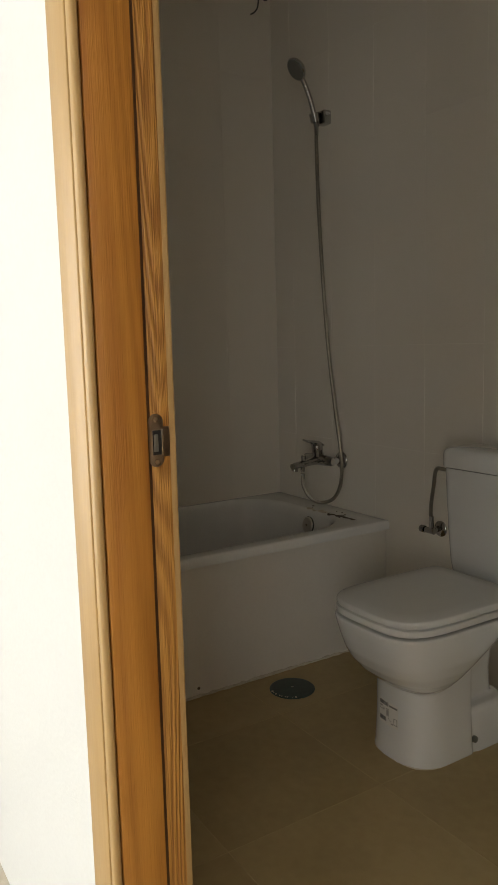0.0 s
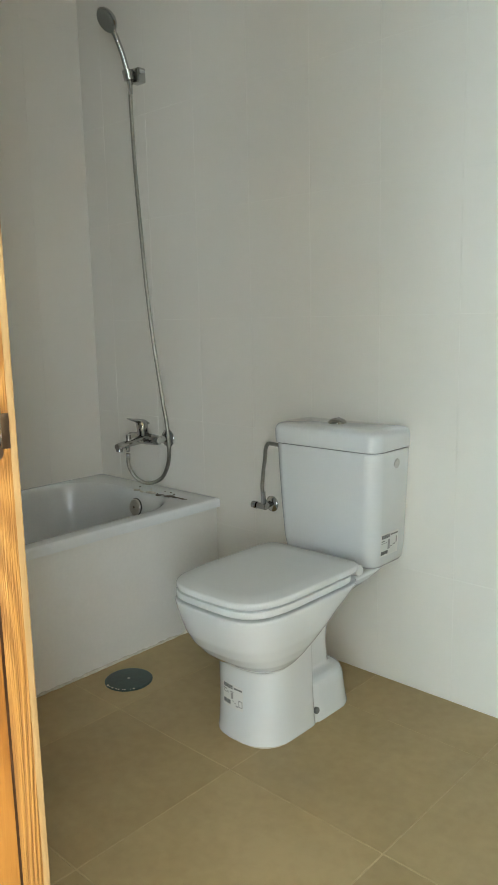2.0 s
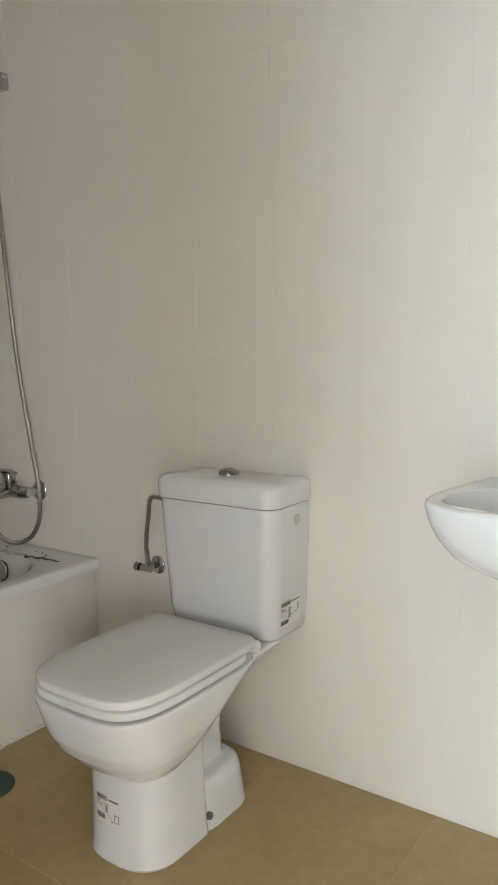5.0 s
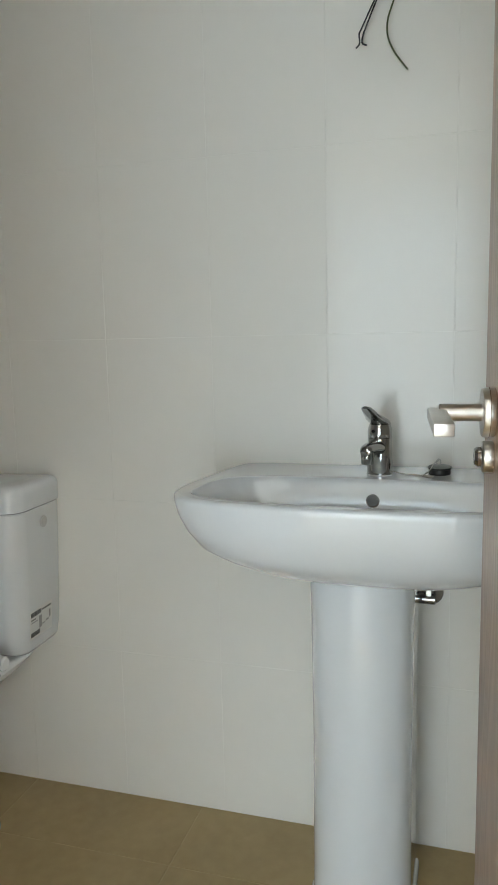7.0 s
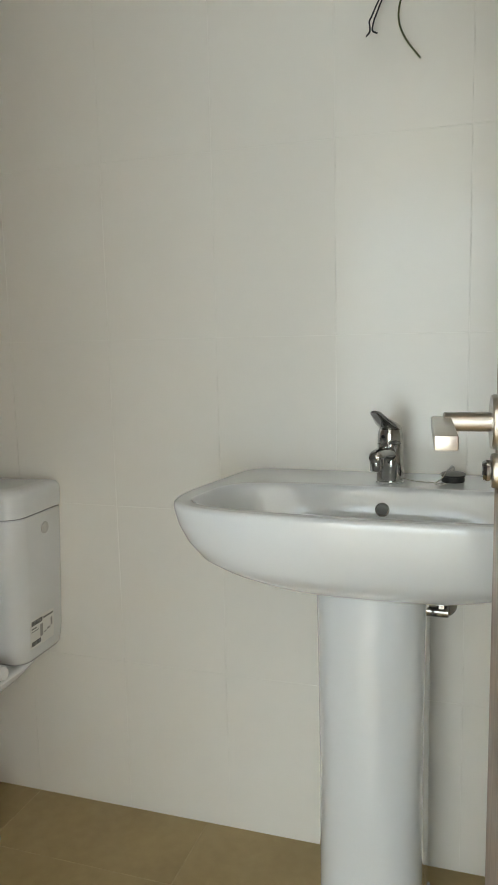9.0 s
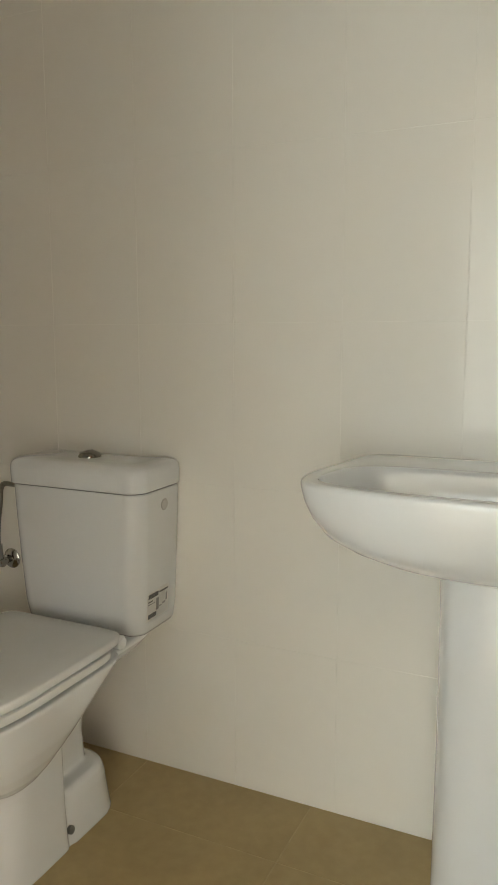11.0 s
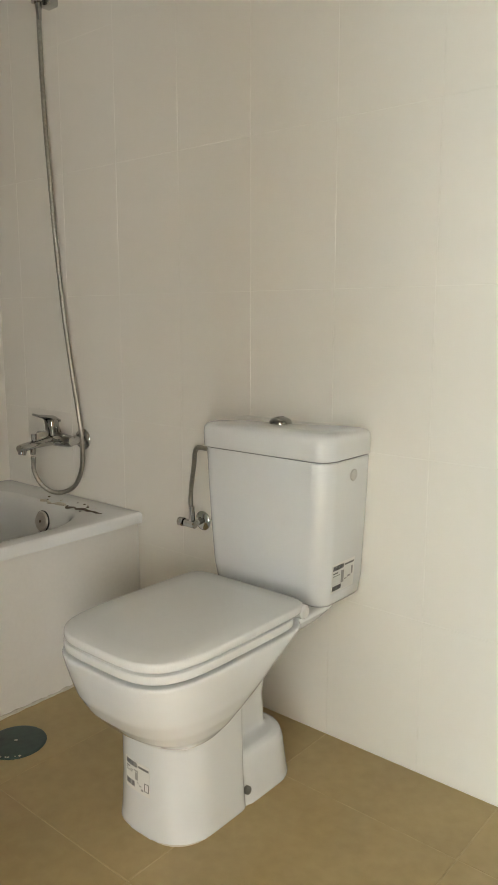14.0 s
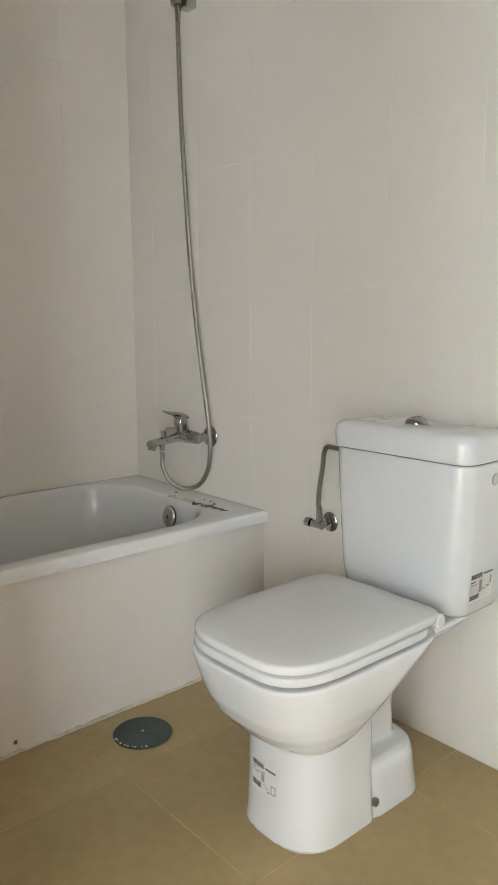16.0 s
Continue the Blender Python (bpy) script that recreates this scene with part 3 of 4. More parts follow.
# ---- toilet ----
def toilet():
    t = thing("toilet", 0, 0, 0, "white close-coupled toilet with closed lid and barcode stickers", "toilet")
    # pedestal, then the bowl that swells out of it and rises towards the back, then the narrow trap behind
    bm = loft([dshape(w, yb, yf, z, nf, 16) for w, yb, yf, z, nf in (
        (0.117, -0.350, -0.556, -0.004, 2.7), (0.114, -0.350, -0.553, 0.02, 2.7), (0.111, -0.351, -0.549, 0.10, 2.7), (0.110, -0.352, -0.549, 0.20, 2.7), (0.110, -0.352, -0.549, 0.27, 2.7), (0.105, -0.352, -0.545, 0.33, 2.7))])
    loft([dshape(w, yb, yf, z, nf, nb) for w, yb, yf, z, nf, nb in (
        (0.096, -0.440, -0.546, 0.206, 2.4, 2.4), (0.114, -0.425, -0.560, 0.214, 2.4, 2.5), (0.131, -0.405, -0.581, 0.228, 2.5, 2.7), (0.145, -0.378, -0.603, 0.248, 2.7, 2.9), (0.156, -0.345, -0.622, 0.273, 2.9, 3.2),
        (0.165, -0.302, -0.637, 0.304, 3.2, 3.6), (0.170, -0.258, -0.646, 0.338, 3.6, 4.2), (0.174, -0.215, -0.653, 0.368, 3.9, 5), (0.176, -0.200, -0.656, 0.386, 4.0, 6), (0.1755, -0.200, -0.6555, 0.3915, 4.0, 6))], bm)
    loft([rrect(-w, -0.38, w, y1, r, z, 10) for w, y1, r, z in (
        (0.056, -0.185, 0.035, 0.05), (0.052, -0.195, 0.035, 0.12), (0.052, -0.202, 0.035, 0.19), (0.058, -0.200, 0.035, 0.245), (0.074, -0.180, 0.04, 0.29),
        (0.104, -0.135, 0.045, 0.332), (0.134, -0.085, 0.05, 0.362), (0.149, -0.048, 0.045, 0.385), (0.146, -0.05, 0.04, 0.394))], bm)
    loft([rrect(-w, -0.40, w, y1, r, z, 10) for w, y1, r, z in (
        (0.117, -0.150, 0.085, -0.004), (0.114, -0.153, 0.085, 0.015), (0.104, -0.160, 0.080, 0.088), (0.098, -0.166, 0.076, 0.106), (0.086, -0.180, 0.070, 0.114))], bm)
    bowl = part("bowl", bm, PORCELAIN, t)
    re = bowl.modifiers.new("remesh", "REMESH")
    re.mode, re.voxel_size, re.use_smooth_shade = "VOXEL", 0.0042, True
    sm = bowl.modifiers.new("smooth", "SMOOTH")
    sm.factor, sm.iterations = 0.5, 4

    def slab(w, yb, yf, z0, z1, nf, nb, soft, dome=0.0):
        rows = [(-soft, z0), (-soft * 0.3, z0 + soft * 0.3), (0, z0 + soft), (0, z1 - soft), (-soft * 0.3, z1 - soft * 0.3), (-soft, z1)]
        if dome:
            rows += [(-0.05, z1 + dome * 0.6), (-0.10, z1 + dome * 0.92), (-0.14, z1 + dome)]
        return loft([dshape(w + d, yb + d, yf - d, z, nf, nb) for d, z in rows])

    part("seat", slab(0.1715, -0.236, -0.6515, 0.3985, 0.4155, 4.0, 9, 0.0020), SEAT_PLASTIC, t, smooth=1.0)
    lid = part("lid", slab(0.1715, -0.204, -0.6515, 0.4190, 0.4380, 4.0, 10, 0.0045, 0.003), SEAT_PLASTIC, t, smooth=1.0)
    for x in (-0.155, 0.155):
        part("hinge_cover", rod((x - 0.016, -0.2215, 0.419), (x + 0.016, -0.2215, 0.419), 0.0160, n=24, edge=0.004), SEAT_PLASTIC, lid)
    for x, y in ((-0.11, -0.60), (0.11, -0.60), (-0.13, -0.33), (0.13, -0.33)):
        part("bumper", rod((x, y, 0.3905), (x, y, 0.399), 0.008), SEAT_PLASTIC, t)
    # cistern
    rows = ((0.393, 0.150, -0.128, 0.030, 0.02), (0.398, 0.161, -0.146, 0.036, 0.01), (0.409, 0.168, -0.158, 0.040, 0.004), (0.45, 0.173, -0.164, 0.042, 0.0008),
            (0.55, 0.178, -0.169, 0.042, 0.0008), (0.65, 0.183, -0.172, 0.042, 0.0008), (0.733, 0.186, -0.174, 0.042, 0.0008), (0.7355, 0.184, -0.172, 0.042, 0.002))
    cis = part("cistern", loft([tank_ring(w, yf, -yb, r, z) for z, w, yf, r, yb in rows]), PORCELAIN, t)
    rows = ((0.7370, 0.184, -0.172, 0.042, 0.002), (0.7395, 0.1895, -0.179, 0.040, 0.0008), (0.775, 0.1905, -0.180, 0.040, 0.0008), (0.787, 0.1885, -0.178, 0.040, 0.002),
            (0.794, 0.183, -0.172, 0.038, 0.006), (0.798, 0.173, -0.162, 0.035, 0.014), (0.800, 0.155, -0.145, 0.032, 0.03), (0.801, 0.10, -0.12, 0.03, 0.05))
    cl = part("cistern_lid", loft([tank_ring(w, yf, -yb, r, z) for z, w, yf, r, yb in rows]), PORCELAIN, t)
    b = part("flush_button", revolve([(0.027, 0), (0.027, 0.004), (0.023, 0.010), (0.013, 0.0145), (0.0, 0.016)], axis((0, -0.095, 0.8005), (0, 0, 1)), 32), BUTTON_CHROME, cl, "domed chrome flush button")
    part("button_gap", box(-0.0007, -0.107, 0.808, 0.0007, -0.083, 0.8164), HOLE, b)
    part("side_cap", revolve([(0.0135, -0.002), (0.0135, 0.0015), (0.012, 0.0028), (0.0, 0.003)], axis((0.1845, -0.066, 0.698), (1, 0, -0.05)), 28), CLEAR_PLASTIC, cis, "milky plastic plug in the side inlet")
    for s in (-1, 1):
        part("bolt_cap", revolve([(0.0095, -0.004), (0.009, 0.003), (0.005, 0.006), (0.0, 0.0065)], axis((s * 0.1110, -0.345, 0.037), (s, 0, 0.15)), 18), PLUG_METAL, t, "dull metal fixing bolt cap")
    # stickers follow the surface below them
    bpy.context.view_layer.update()
    dg = bpy.context.evaluated_depsgraph_get()

    def sticker(host, to_point, w, h, rows, name):
        ev = host.evaluated_get(dg)

        def grid(u0, v0, u1, v1, lift, nx, ny):
            gb = bmesh.new()
            vs = []
            for j in range(ny + 1):
                row = []
                for i in range(nx + 1):
                    org, way = to_point(u0 + (u1 - u0) * i / nx, v0 + (v1 - v0) * j / ny)
                    hit, loc, nor, _ = ev.ray_cast(org, way)
                    row.append(gb.verts.new(loc - way * lift if hit else org + way * 0.1))
                vs.append(row)
            for j in range(ny):
                for i in range(nx):
                    gb.faces.new((vs[j][i], vs[j][i + 1], vs[j + 1][i + 1], vs[j + 1][i]))
            ret = bmesh.ops.extrude_face_region(gb, geom=list(gb.faces))
            for v in [g for g in ret["geom"] if isinstance(g, bmesh.types.BMVert)]:
                v.co += to_point(0, 0)[1] * 0.0005
            return gb

        st = part("sticker", grid(0, 0, w, h, 0.0008, 8, 6), PAPER, host, name)
        for u0, v0, u1, v1, m in rows:
            part("print_bar", grid(u0 * w, v0 * h, u1 * w, v1 * h, 0.0012, max(1, int((u1 - u0) * 6)), 1), m, st)

    random.seed(3)

    def barcode(u0, u1, v0, v1, n):
        out, u = [], u0
        while u < u1:
            g = random.uniform(0.010, 0.03) * (u1 - u0) * 20 / n
            out.append((u, v0, min(u + g * 0.36, u1), v1, INK))
            u += g
        return out

    lines = barcode(0.04, 0.52, 0.03, 0.20, 16) + [(0.58, 0.10 + 0.0, 0.97, 0.17, INK)] + barcode(0.04, 0.40, 0.70, 0.88, 14)
    lines += [(0.04, 0.26, 0.20, 0.30, INK), (0.04, 0.34, 0.34, 0.37, GREY_INK), (0.04, 0.40, 0.30, 0.43, GREY_INK), (0.40, 0.30, 0.56, 0.34, GREY_INK), (0.42, 0.37, 0.54, 0.62, GREY_INK),
              (0.80, 0.58, 0.82, 0.86, INK), (0.82, 0.58, 0.97, 0.60, INK), (0.95, 0.60, 0.97, 0.86, INK), (0.82, 0.84, 0.95, 0.86, INK), (0.50, 0.68, 0.56, 0.71, GREY_INK), (0.58, 0.75, 0.68, 0.78, GREY_INK), (0.66, 0.84, 0.76, 0.90, GREY_INK)]
    sticker(bowl, lambda u, v: (Vector((-0.050 + u, -0.70, 0.153 - v)), Vector((0, 1, 0))), 0.075, 0.066, lines, "white barcode label on the pedestal")
    lines = barcode(0.04, 0.50, 0.06, 0.22, 16) + [(0.55, 0.10, 0.97, 0.16, INK)] + barcode(0.04, 0.42, 0.76, 0.92, 14)
    lines += [(0.04, 0.30, 0.24, 0.34, INK), (0.04, 0.40, 0.34, 0.43, GREY_INK), (0.40, 0.30, 0.52, 0.72, GREY_INK), (0.86, 0.28, 0.93, 0.55, GREY_INK), (0.55, 0.62, 0.66, 0.66, GREY_INK), (0.70, 0.56, 0.84, 0.62, GREY_INK)]
    sticker(cis, lambda u, v: (Vector((0.30, -0.129 + u, 0.500 - v)), Vector((-1, 0, 0))), 0.090, 0.068, lines, "white barcode label on the cistern side")
    # sealant round the foot
    ring = dshape(0.1135, -0.36, -0.5525, 0.0010, 2.7, 8, n=96)[48:]
    tagged(part("sealant", tube([ring[i] for i in range(0, 48, 2)], 0.0024, 6, 3, wob=0.8), CAULK), "thin cream sealant line round the toilet foot", "sealant")


toilet()


def angle_valve(x, z, label, mirrored=1):
    v = thing("angle_valve", x, 0, z, label, "valve")
    part("wall_rose", revolve([(0.027, 0.0), (0.0272, 0.003), (0.022, 0.009), (0.010, 0.012)], axis((0, 0, 0), (0, -1, 0)), 32), CHROME, v)
    part("stem", rod((0, -0.010, 0), (0, -0.052, 0), 0.0085, 0.010, edge=0.001), CHROME, v)
    part("body", rod((0.014, -0.046, 0), (-0.026, -0.046, 0), 0.0115, 0.0105, edge=0.002), CHROME, v)
    k = part("turn_knob", revolve([(0.012, 0), (0.0135, 0.002), (0.0125, 0.018), (0.009, 0.020)], axis((-0.030, -0.046, 0), (-1, 0, 0)), 8), CHROME, v)
    part("knob_dot", revolve([(0.004, 0.0195), (0.003, 0.0206)], axis((-0.030, -0.046, 0), (-1, 0, 0)), 10), HOLE, k)
    part("outlet_nut", rod((0.0, -0.046, 0.008), (0.0, -0.046, 0.030), 0.0095, 0.0085, 6), CHROME, v)
    return v


angle_valve(-0.343, 0.484, "chrome angle valve feeding the toilet cistern")
pts = [(-0.343, -0.046, 0.512), (-0.346, -0.047, 0.55), (-0.338, -0.050, 0.600), (-0.326, -0.053, 0.650), (-0.320, -0.055, 0.685), (-0.306, -0.058, 0.703), (-0.280, -0.060, 0.7045), (-0.230, -0.064, 0.703), (-0.183, -0.066, 0.700)]
o = Vector(pts[0])
s = thing("supply_hose", *o, "braided steel supply hose bent into the cistern", "hose")
part("hose", tube([Vector(p) - o for p in pts], 0.0060, 12, 12, ribs=1), HOSE_STEEL, s)
part("ferrule", rod((0, 0, -0.004), (-0.0005, 0, 0.022), 0.0082, n=14), CHROME, s)
part("ferrule", rod(Vector(pts[-1]) - o - Vector((0.03, 0, 0)), Vector(pts[-1]) - o + Vector((0.002, 0, 0)), 0.0095, n=14), CHROME, s)

# floor drain
dr = thing("floor_drain", -0.487, -0.532, 0, "round dark green plastic floor drain cover, chipped edge", "drain")
part("cover", revolve([(0.074, -0.001), (0.0745, 0.002), (0.072, 0.0042), (0.068, 0.0046), (0.010, 0.0052), (0.0, 0.0052)], n=48), DRAIN_PLASTIC, dr)
part("screw", revolve([(0.005, 0.005), (0.0048, 0.0066), (0.0, 0.007)], n=14), CHROME, dr)
random.seed(8)
for i in range(9):
    a = radians(-100 + 9 * i + random.uniform(-3, 3))
    bm = bmesh.new()
    bmesh.ops.create_icosphere(bm, subdivisions=1, radius=random.uniform(0.002, 0.0045))
    for v in bm.verts:
        v.co = Vector((v.co.x * random.uniform(0.6, 1.6), v.co.y, v.co.z * 0.35))
    part("mortar_crumb", bm, CAULK, dr, shift=pose(0.070 * math.cos(a), 0.070 * math.sin(a), 0.005))


# ---- washbasin ----
BASIN_X = 0.958


def washbasin():
    w = thing("washbasin", BASIN_X, 0, 0.69, "white porcelain washbasin with a rounded front and tap ledge", "washbasin")
    rows = [(0.090, -0.085, -0.250, -0.012, 3.0, 5, 0.0), (0.125, -0.080, -0.292, -0.0085, 3.0, 5, 0.0), (0.170, -0.060, -0.322, -0.001, 3.0, 6, 0.02), (0.222, -0.035, -0.350, 0.013, 3.1, 8, 0.04),
            (0.269, -0.015, -0.373, 0.032, 3.2, 10, 0.07), (0.303, -0.004, -0.389, 0.053, 3.3, 12, 0.09), (0.326, -0.0015, -0.399, 0.084, 3.4, 14, 0.11), (0.338, -0.0015, -0.4045, 0.113, 3.5, 14, 0.12),
            (0.3435, -0.0015, -0.4065, 0.136, 3.5, 14, 0.12), (0.344, -0.0015, -0.407, 0.144, 3.5, 14, 0.12), (0.3425, -0.003, -0.4055, 0.1485, 3.5, 14, 0.12), (0.338, -0.007, -0.401, 0.1505, 3.5, 14, 0.12), (0.335, -0.011, -0.3985, 0.1507, 3.5, 14, 0.12)]
    inner = [(0.313, -0.1455, -0.3845, 0.1507, 3.2, 5, 0.06), (0.310, -0.150, -0.382, 0.1505, 3.2, 5, 0.06), (0.3085, -0.1525, -0.3805, 0.1500, 3.0, 5, 0.06), (0.3065, -0.1545, -0.379, 0.1475, 2.9, 5, 0.06), (0.3025, -0.157, -0.376, 0.142, 2.9, 5, 0.06), (0.293, -0.163, -0.368, 0.128, 2.9, 5, 0.06),
             (0.278, -0.168, -0.358, 0.10, 2.8, 5, 0.06), (0.250, -0.175, -0.342, 0.07, 2.6, 4, 0.05), (0.19, -0.190, -0.318, 0.046, 2.4, 3.5, 0.03), (0.10, -0.215, -0.285, 0.036, 2.2, 3, 0), (0.025, -0.235, -0.265, 0.033, 2, 2, 0)]
    bm = loft([dshape(a, yb, yf, z, nf, nb, tp, 0.62) for a, yb, yf, z, nf, nb, tp in rows + inner])
    part("basin", bm, PORCELAIN, w, smooth=1.2)
    ov = (-0.006, -0.1655, 0.112)
    part("overflow_ring", revolve([(0.0115, -0.004), (0.0128, 0.0005), (0.0118, 0.0022), (0.0098, 0.0008)], axis(ov, (0, -1, 0.20)), 28, cap=False), CHROME, w)
    part("overflow_hole", revolve([(0.0104, -0.002), (0.0104, 0.0010)], axis(ov, (0, -1, 0.20)), 28), OVERFLOW, w)
    part("waste", revolve([(0.022, 0.0335), (0.0225, 0.0355), (0.017, 0.0350)], axis((0, -0.25, 0), (0, 0, 1)), 28), CHROME, w)
    p = thing("pedestal", BASIN_X - 0.020, 0, 0, "white porcelain pedestal under the washbasin", "pedestal")
    sections = []
    for z, a, yf in ((0.0, 0.101, -0.296), (0.022, 0.1005, -0.2955), (0.028, 0.098, -0.292), (0.030, 0.0955, -0.288), (0.10, 0.0945, -0.287), (0.35, 0.0935, -0.284), (0.60, 0.095, -0.284), (0.681, 0.097, -0.286)):
        r = []
        for i in range(41):
            u = math.pi * i / 40
            r.append((a * math.cos(u), -0.200 + (yf + 0.200) * math.sin(u) ** 0.9, z))
        r = [(a, -0.085, z), *r, (-a, -0.085, z)]
        inn = [(x * 0.86, -0.190 + (y + 0.190) * 0.86 if y < -0.19 else y, z) for x, y, z in r[::-1]]
        sections.append(r + inn)
    part("shell", loft(sections[3:]), PORCELAIN, p, smooth=0.9)
    part("foot", loft(sections[:4]), PORCELAIN, p, smooth=0.9)


washbasin()


def basin_tap():
    m = thing("basin_tap", 0.957, -0.100, 0.8405, "chrome single-lever basin mixer tap", "tap", turn=-11)
    part("base_gasket", revolve([(0.0255, 0.0), (0.0255, 0.002), (0.024, 0.0025)], n=32), CLEAR_PLASTIC, m)
    bm = loft([rrect(-a, -b, a, b, min(a, b) * 0.85, z, 8) for a, b, z in ((0.0235, 0.023, 0.002), (0.0235, 0.023, 0.02), (0.0225, 0.022, 0.045), (0.022, 0.022, 0.06), (0.0225, 0.0225, 0.072))])
    part("body", bm, CHROME, m)
    bm = loft([[(0.9 * r * math.cos(a), y + 0 * r, z + r * 0.8 * math.sin(a)) for a in (2 * math.pi * i / 24 for i in range(24))] for y, z, r in
               ((-0.008, 0.052, 0.0195), (-0.030, 0.057, 0.0170), (-0.055, 0.0595, 0.0148), (-0.074, 0.0590, 0.0138), (-0.083, 0.0575, 0.0125), (-0.0865, 0.056, 0.0100), (-0.0875, 0.055, 0.004))])
    s = part("spout", bm, CHROME, m)
    part("aerator", revolve([(0.0085, -0.001), (0.0108, 0.0), (0.0116, 0.002), (0.0116, 0.011), (0.0125, 0.012), (0.0125, 0.022)], axis((0, -0.073, 0.032), (0, 0, 1)), 12), CHROME, s)
    part("cartridge_dome", revolve([(0.0225, 0.072), (0.0232, 0.074), (0.0228, 0.088), (0.020, 0.098), (0.010, 0.104), (0, 0.105)], n=32), CHROME, m)
    bm = loft([[(w * math.cos(a), y, z + h * math.sin(a)) for a in (2 * math.pi * i / 20 for i in range(20))] for y, z, w, h in
               ((0.022, 0.088, 0.016, 0.010), (0.0, 0.101, 0.021, 0.010), (-0.030, 0.112, 0.0185, 0.008), (-0.055, 0.123, 0.014, 0.0055), (-0.078, 0.135, 0.0105, 0.0042), (-0.083, 0.137, 0.006, 0.0025))])
    part("lever", bm, CHROME, m)
    part("index_dot", revolve([(0.0035, 0), (0.003, 0.001), (0, 0.0012)], axis((-0.006, -0.0228, 0.086), (0, -1, 0.05)), 12), HOLE, m)


basin_tap()


def plug():
    p = thing("basin_plug", 1.068, -0.078, 0.8405, "black rubber basin plug with a metal cap lying on the ledge", "plug")
    part("rubber", revolve([(0.020, 0), (0.0205, 0.003), (0.0195, 0.0095), (0.0215, 0.0105), (0.0215, 0.013)], n=32), BLACK_RUBBER, p)
    part("cap", revolve([(0.0225, 0.0131), (0.0228, 0.0145), (0.019, 0.0165), (0.006, 0.0185), (0.0, 0.0185)], n=32), PLUG_METAL, p)
    loop = [(0.004 * math.cos(a) - 0.002, 0.0, 0.0235 + 0.0055 * math.sin(a)) for a in (2 * math.pi * i / 12 for i in range(12))]
    part("ring", tube(loop + loop[:1], 0.0011, 6, 2), NICKEL, p)
    c = thing("plug_chain", 0.980, -0.094, 0.8425, "thin ball chain from the tap to the plug", "chain")
    line = spline([(0, 0, 0.004), (0.02, -0.004, 0.0005), (0.04, -0.008, 0), (0.055, -0.012, 0), (0.068, -0.016, 0), (0.078, -0.022, 0), (0.070, -0.030, 0), (0.058, -0.024, 0.0005), (0.062, -0.016, 0.003), (0.070, -0.006, 0.008), (0.078, 0.006, 0.020), (0.086, 0.015, 0.0245)], 9)
    bm = bmesh.new()
    for q in line:
        bmesh.ops.create_icosphere(bm, subdivisions=1, radius=0.0013, matrix=Matrix.Translation(q))
    part("balls", bm, NICKEL, c)


plug()
angle_valve(1.049, 0.578, "chrome angle valve beside the washbasin pedestal")
pts = [(1.049, -0.046, 0.604), (1.056, -0.050, 0.645), (1.036, -0.066, 0.672), (1.000, -0.085, 0.676), (0.970, -0.10, 0.672)]
tagged(part("flexible_hose", tube(pts, 0.0058, 10, 8, ribs=1), HOSE_STEEL), "braided steel hose under the washbasin", "hose")

# ---- loose wires ----
def wires():
    w = thing("wall_wires", 0.97, 0.0, 1.78, "black and green electric wires hanging from the wall", "wires")
    part("outlet_hole", revolve([(0.016, 0.0004), (0.016, 0.0012), (0.0, 0.0013)], axis((0.005, 0, 0.02), (0, -1, 0)), 20), HOLE, w)
    for s in (0, math.pi):
        line = []
        for i in range(22):
            t = i / 21
            c = Vector((0.004 - 0.052 * t - 0.010 * t * t, -0.012 - 0.026 * math.sin(t * 2.2), 0.02 - 0.135 * t))
            r = 0.0022 if t < 0.55 else 0.0022 + 0.006 * (t - 0.55)
            a = s + t * 22 if t < 0.55 else s + 0.55 * 22
            line.append(c + Vector((r * math.cos(a), r * math.sin(a) * 0.6, 0)))
        e = line[-1]
        line += [e + Vector((-0.001 - 0.002 * math.cos(s), 0, -0.016)), e + Vector((0.006 * math.cos(s), 0, -0.024 if s else -0.022))]
        part("black_wire", tube(line, 0.0016, 8, 3), WIRE_BLACK, w)
    line = [(0.006, -0.002, 0.03), (0.012, -0.022, 0.0), (0.004, -0.032, -0.055), (-0.009, -0.032, -0.095), (-0.009, -0.032, -0.125), (0.004, -0.032, -0.155), (0.028, -0.030, -0.187)]
    part("earth_wire", tube(line, 0.0017, 8, 8), WIRE_GREEN, w, "green and yellow earth wire")
    c = thing("ceiling_wires", -0.085, -0.875, ZC, "two thin dark wires hanging from the ceiling", "wires")
    part("outlet_hole", revolve([(0.014, -0.0015), (0.014, -0.0005)], n=20), HOLE, c)
    line = [(0.004, 0, 0.0), (0.012, 0.004, -0.25), (0.004, 0.0, -0.48), (0.008, 0.002, -0.63), (0.006, 0.0, -0.712), (-0.001, -0.004, -0.730), (-0.012, -0.010, -0.734)]
    part("black_wire", tube(line, 0.0016, 7, 8), WIRE_BLACK, c)
    line = [(-0.004, 0, 0.0), (0.02, 0.012, -0.26), (0.020, 0.012, -0.53), (0.010, 0.008, -0.69), (0.024, 0.018, -0.709), (0.038, 0.028, -0.704), (0.044, 0.032, -0.67)]
    part("black_wire", tube(line, 0.0016, 7, 8), WIRE_BLACK, c)


wires()

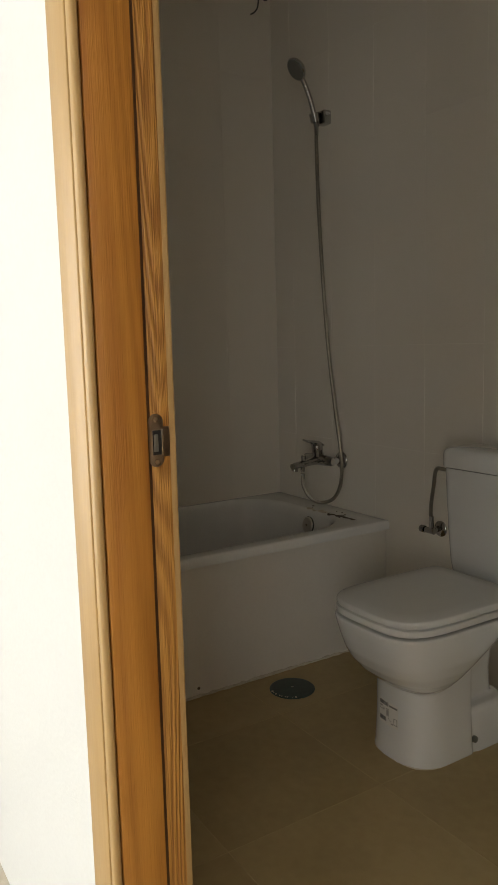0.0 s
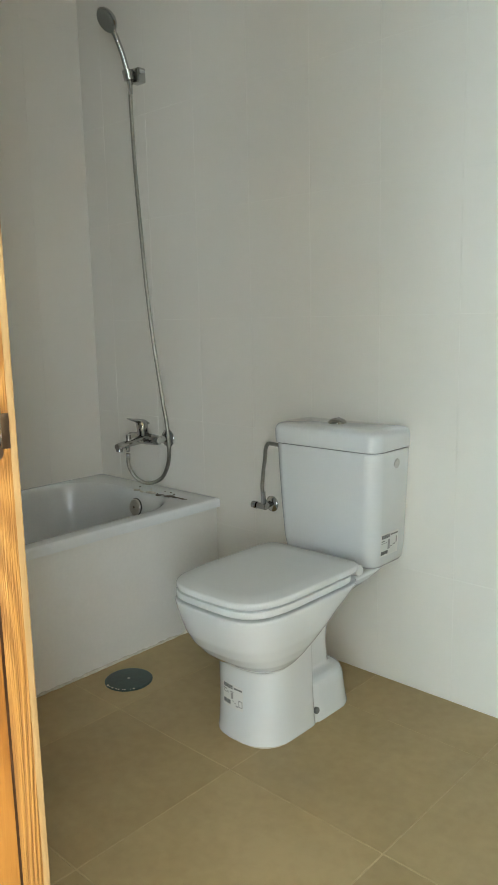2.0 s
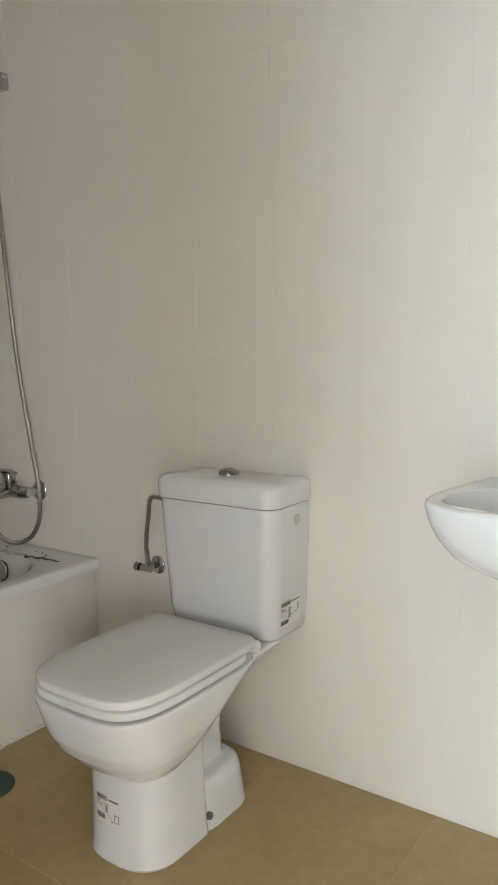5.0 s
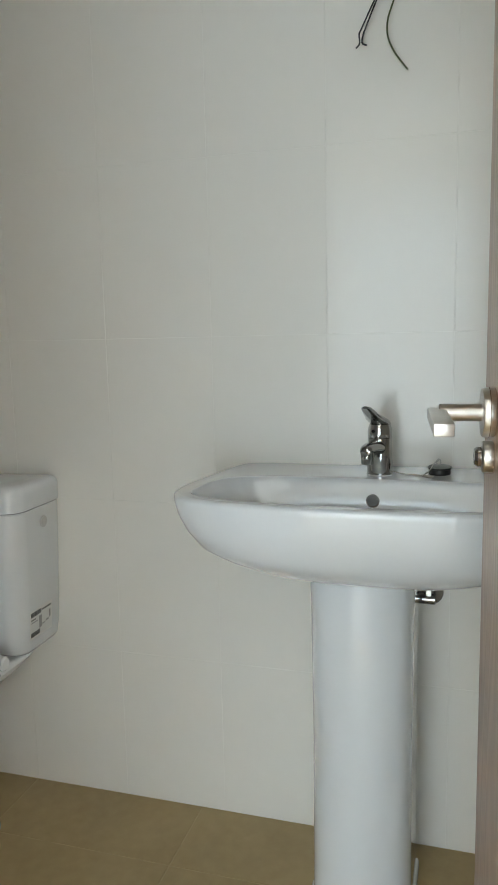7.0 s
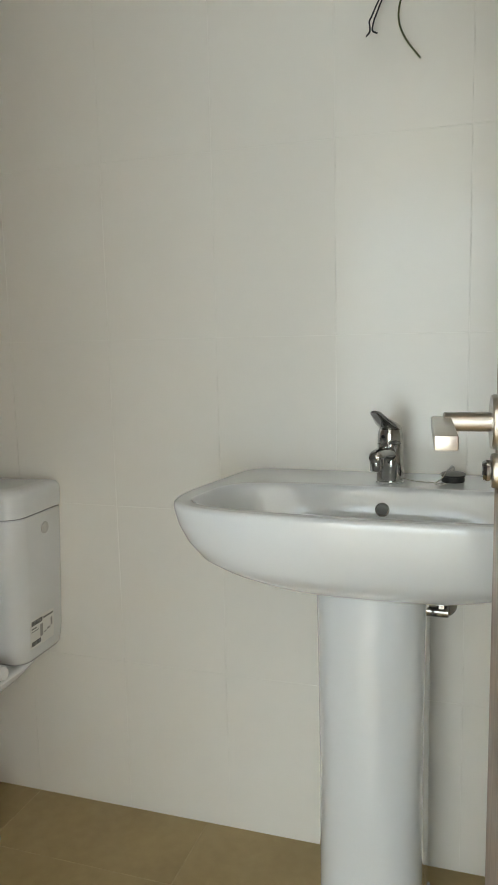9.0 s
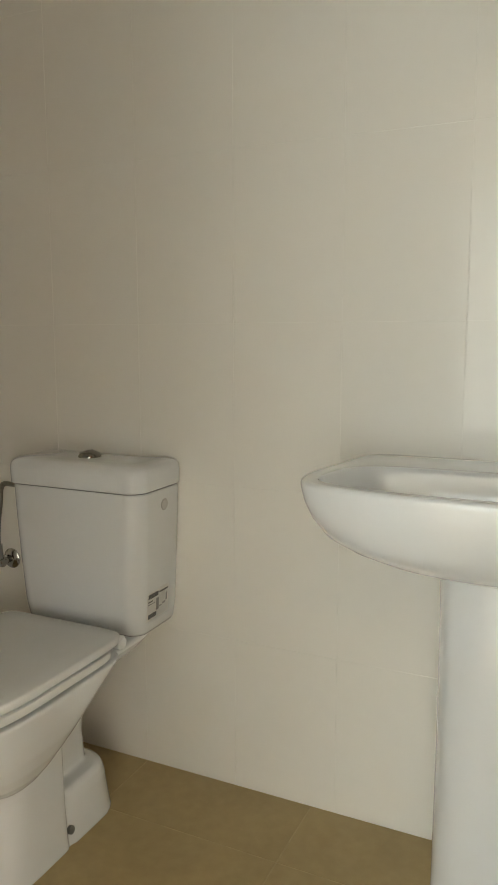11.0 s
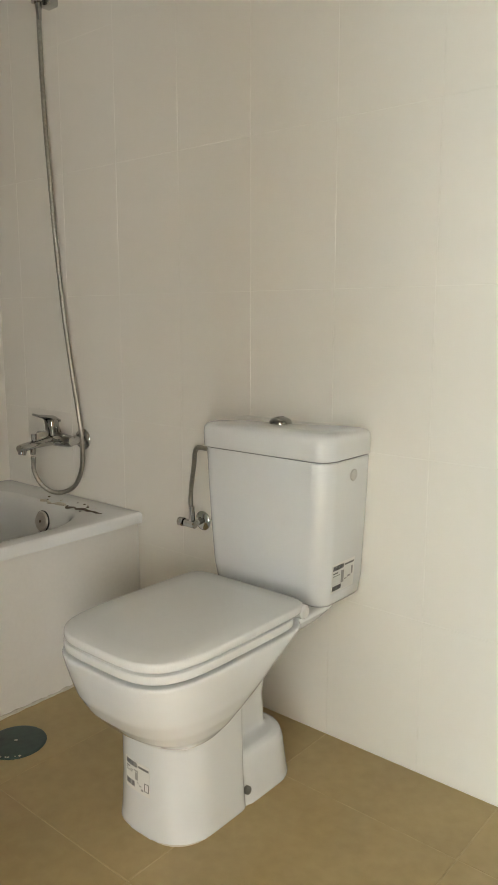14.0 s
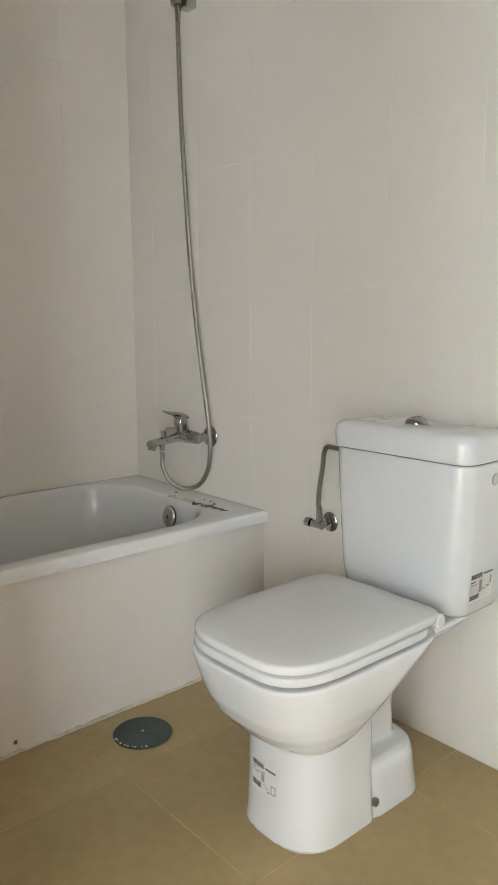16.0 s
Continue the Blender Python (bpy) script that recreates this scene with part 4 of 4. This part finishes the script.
# ---- wall and floor tiles, piece by piece ----
def tile_mesh(name, w, h, d, m, chamfer):
    me = bpy.data.meshes.new(name)
    a, b, c = w / 2, h / 2, chamfer
    v = [(-a, -b, -d), (a, -b, -d), (a, b, -d), (-a, b, -d), (-a, -b, -c * 0.7), (a, -b, -c * 0.7), (a, b, -c * 0.7), (-a, b, -c * 0.7),
         (-a + c, -b + c, 0), (a - c, -b + c, 0), (a - c, b - c, 0), (-a + c, b - c, 0)]
    f = [(8, 9, 10, 11)]
    for lo, hi in ((0, 4), (4, 8)):
        for i in range(4):
            f.append((lo + i, lo + (i + 1) % 4, hi + (i + 1) % 4, hi + i))
    me.from_pydata(v, [], f)
    me.materials.append(m)
    return me


random.seed(21)
meshes = {}


def lay(parent, name, spans_u, spans_v, place, gap, depth, m, chamfer, uneven, skip=lambda u, v: False):
    for u0, u1 in spans_u:
        for v0, v1 in spans_v:
            w, h = round(u1 - u0 - gap, 4), round(v1 - v0 - gap, 4)
            if w < 0.012 or h < 0.012 or skip((u0 + u1) / 2, (v0 + v1) / 2):
                continue
            key = (name, w, h)
            if key not in meshes:
                meshes[key] = tile_mesh(name, w, h, depth, m, chamfer)
            ob = new(name, meshes[key])
            ob.parent = parent
            lean = pose(0, 0, random.uniform(-0.0003, 0), random.gauss(0, uneven), random.gauss(0, uneven), 0)
            ob.matrix_basis = place((u0 + u1) / 2, (v0 + v1) / 2) @ lean


def spans(lo, hi, start, step):
    cuts, c = [lo], start
    while c > lo:
        c -= step
    while c < hi - 1e-6:
        if c > lo + 1e-6:
            cuts.append(c)
        c += step
    return list(zip(cuts, cuts[1:] + [hi]))


rows_z = spans(0.0, ZC, 0.0, TH)
lay(wall_north, "tile", spans(XW, XE, 0.837, TW), rows_z, lambda u, v: pose(u, 0.0, v, 90, 0, 0), 0.0012, 0.006, WALL_TILE, 0.0004, 0.05)
lay(wall_west, "tile", spans(YS, 0.0, 0.0, TW), rows_z, lambda u, v: pose(XW, u, v, 90, 0, 90), 0.0012, 0.006, WALL_TILE, 0.0004, 0.05)
lay(wall_east, "tile", spans(YS, 0.0, 0.0, TW), rows_z, lambda u, v: pose(XE, u, v, 90, 0, -90), 0.0012, 0.006, WALL_TILE, 0.0004, 0.05)
lay(floor, "floor_tile", spans(XW, XE, 0.080, 0.448), spans(YO, 0.0, -0.206, 0.453), lambda u, v: pose(u, v, 0.0), 0.0022, 0.008, FLOOR_TILE, 0.0012, 0.02)
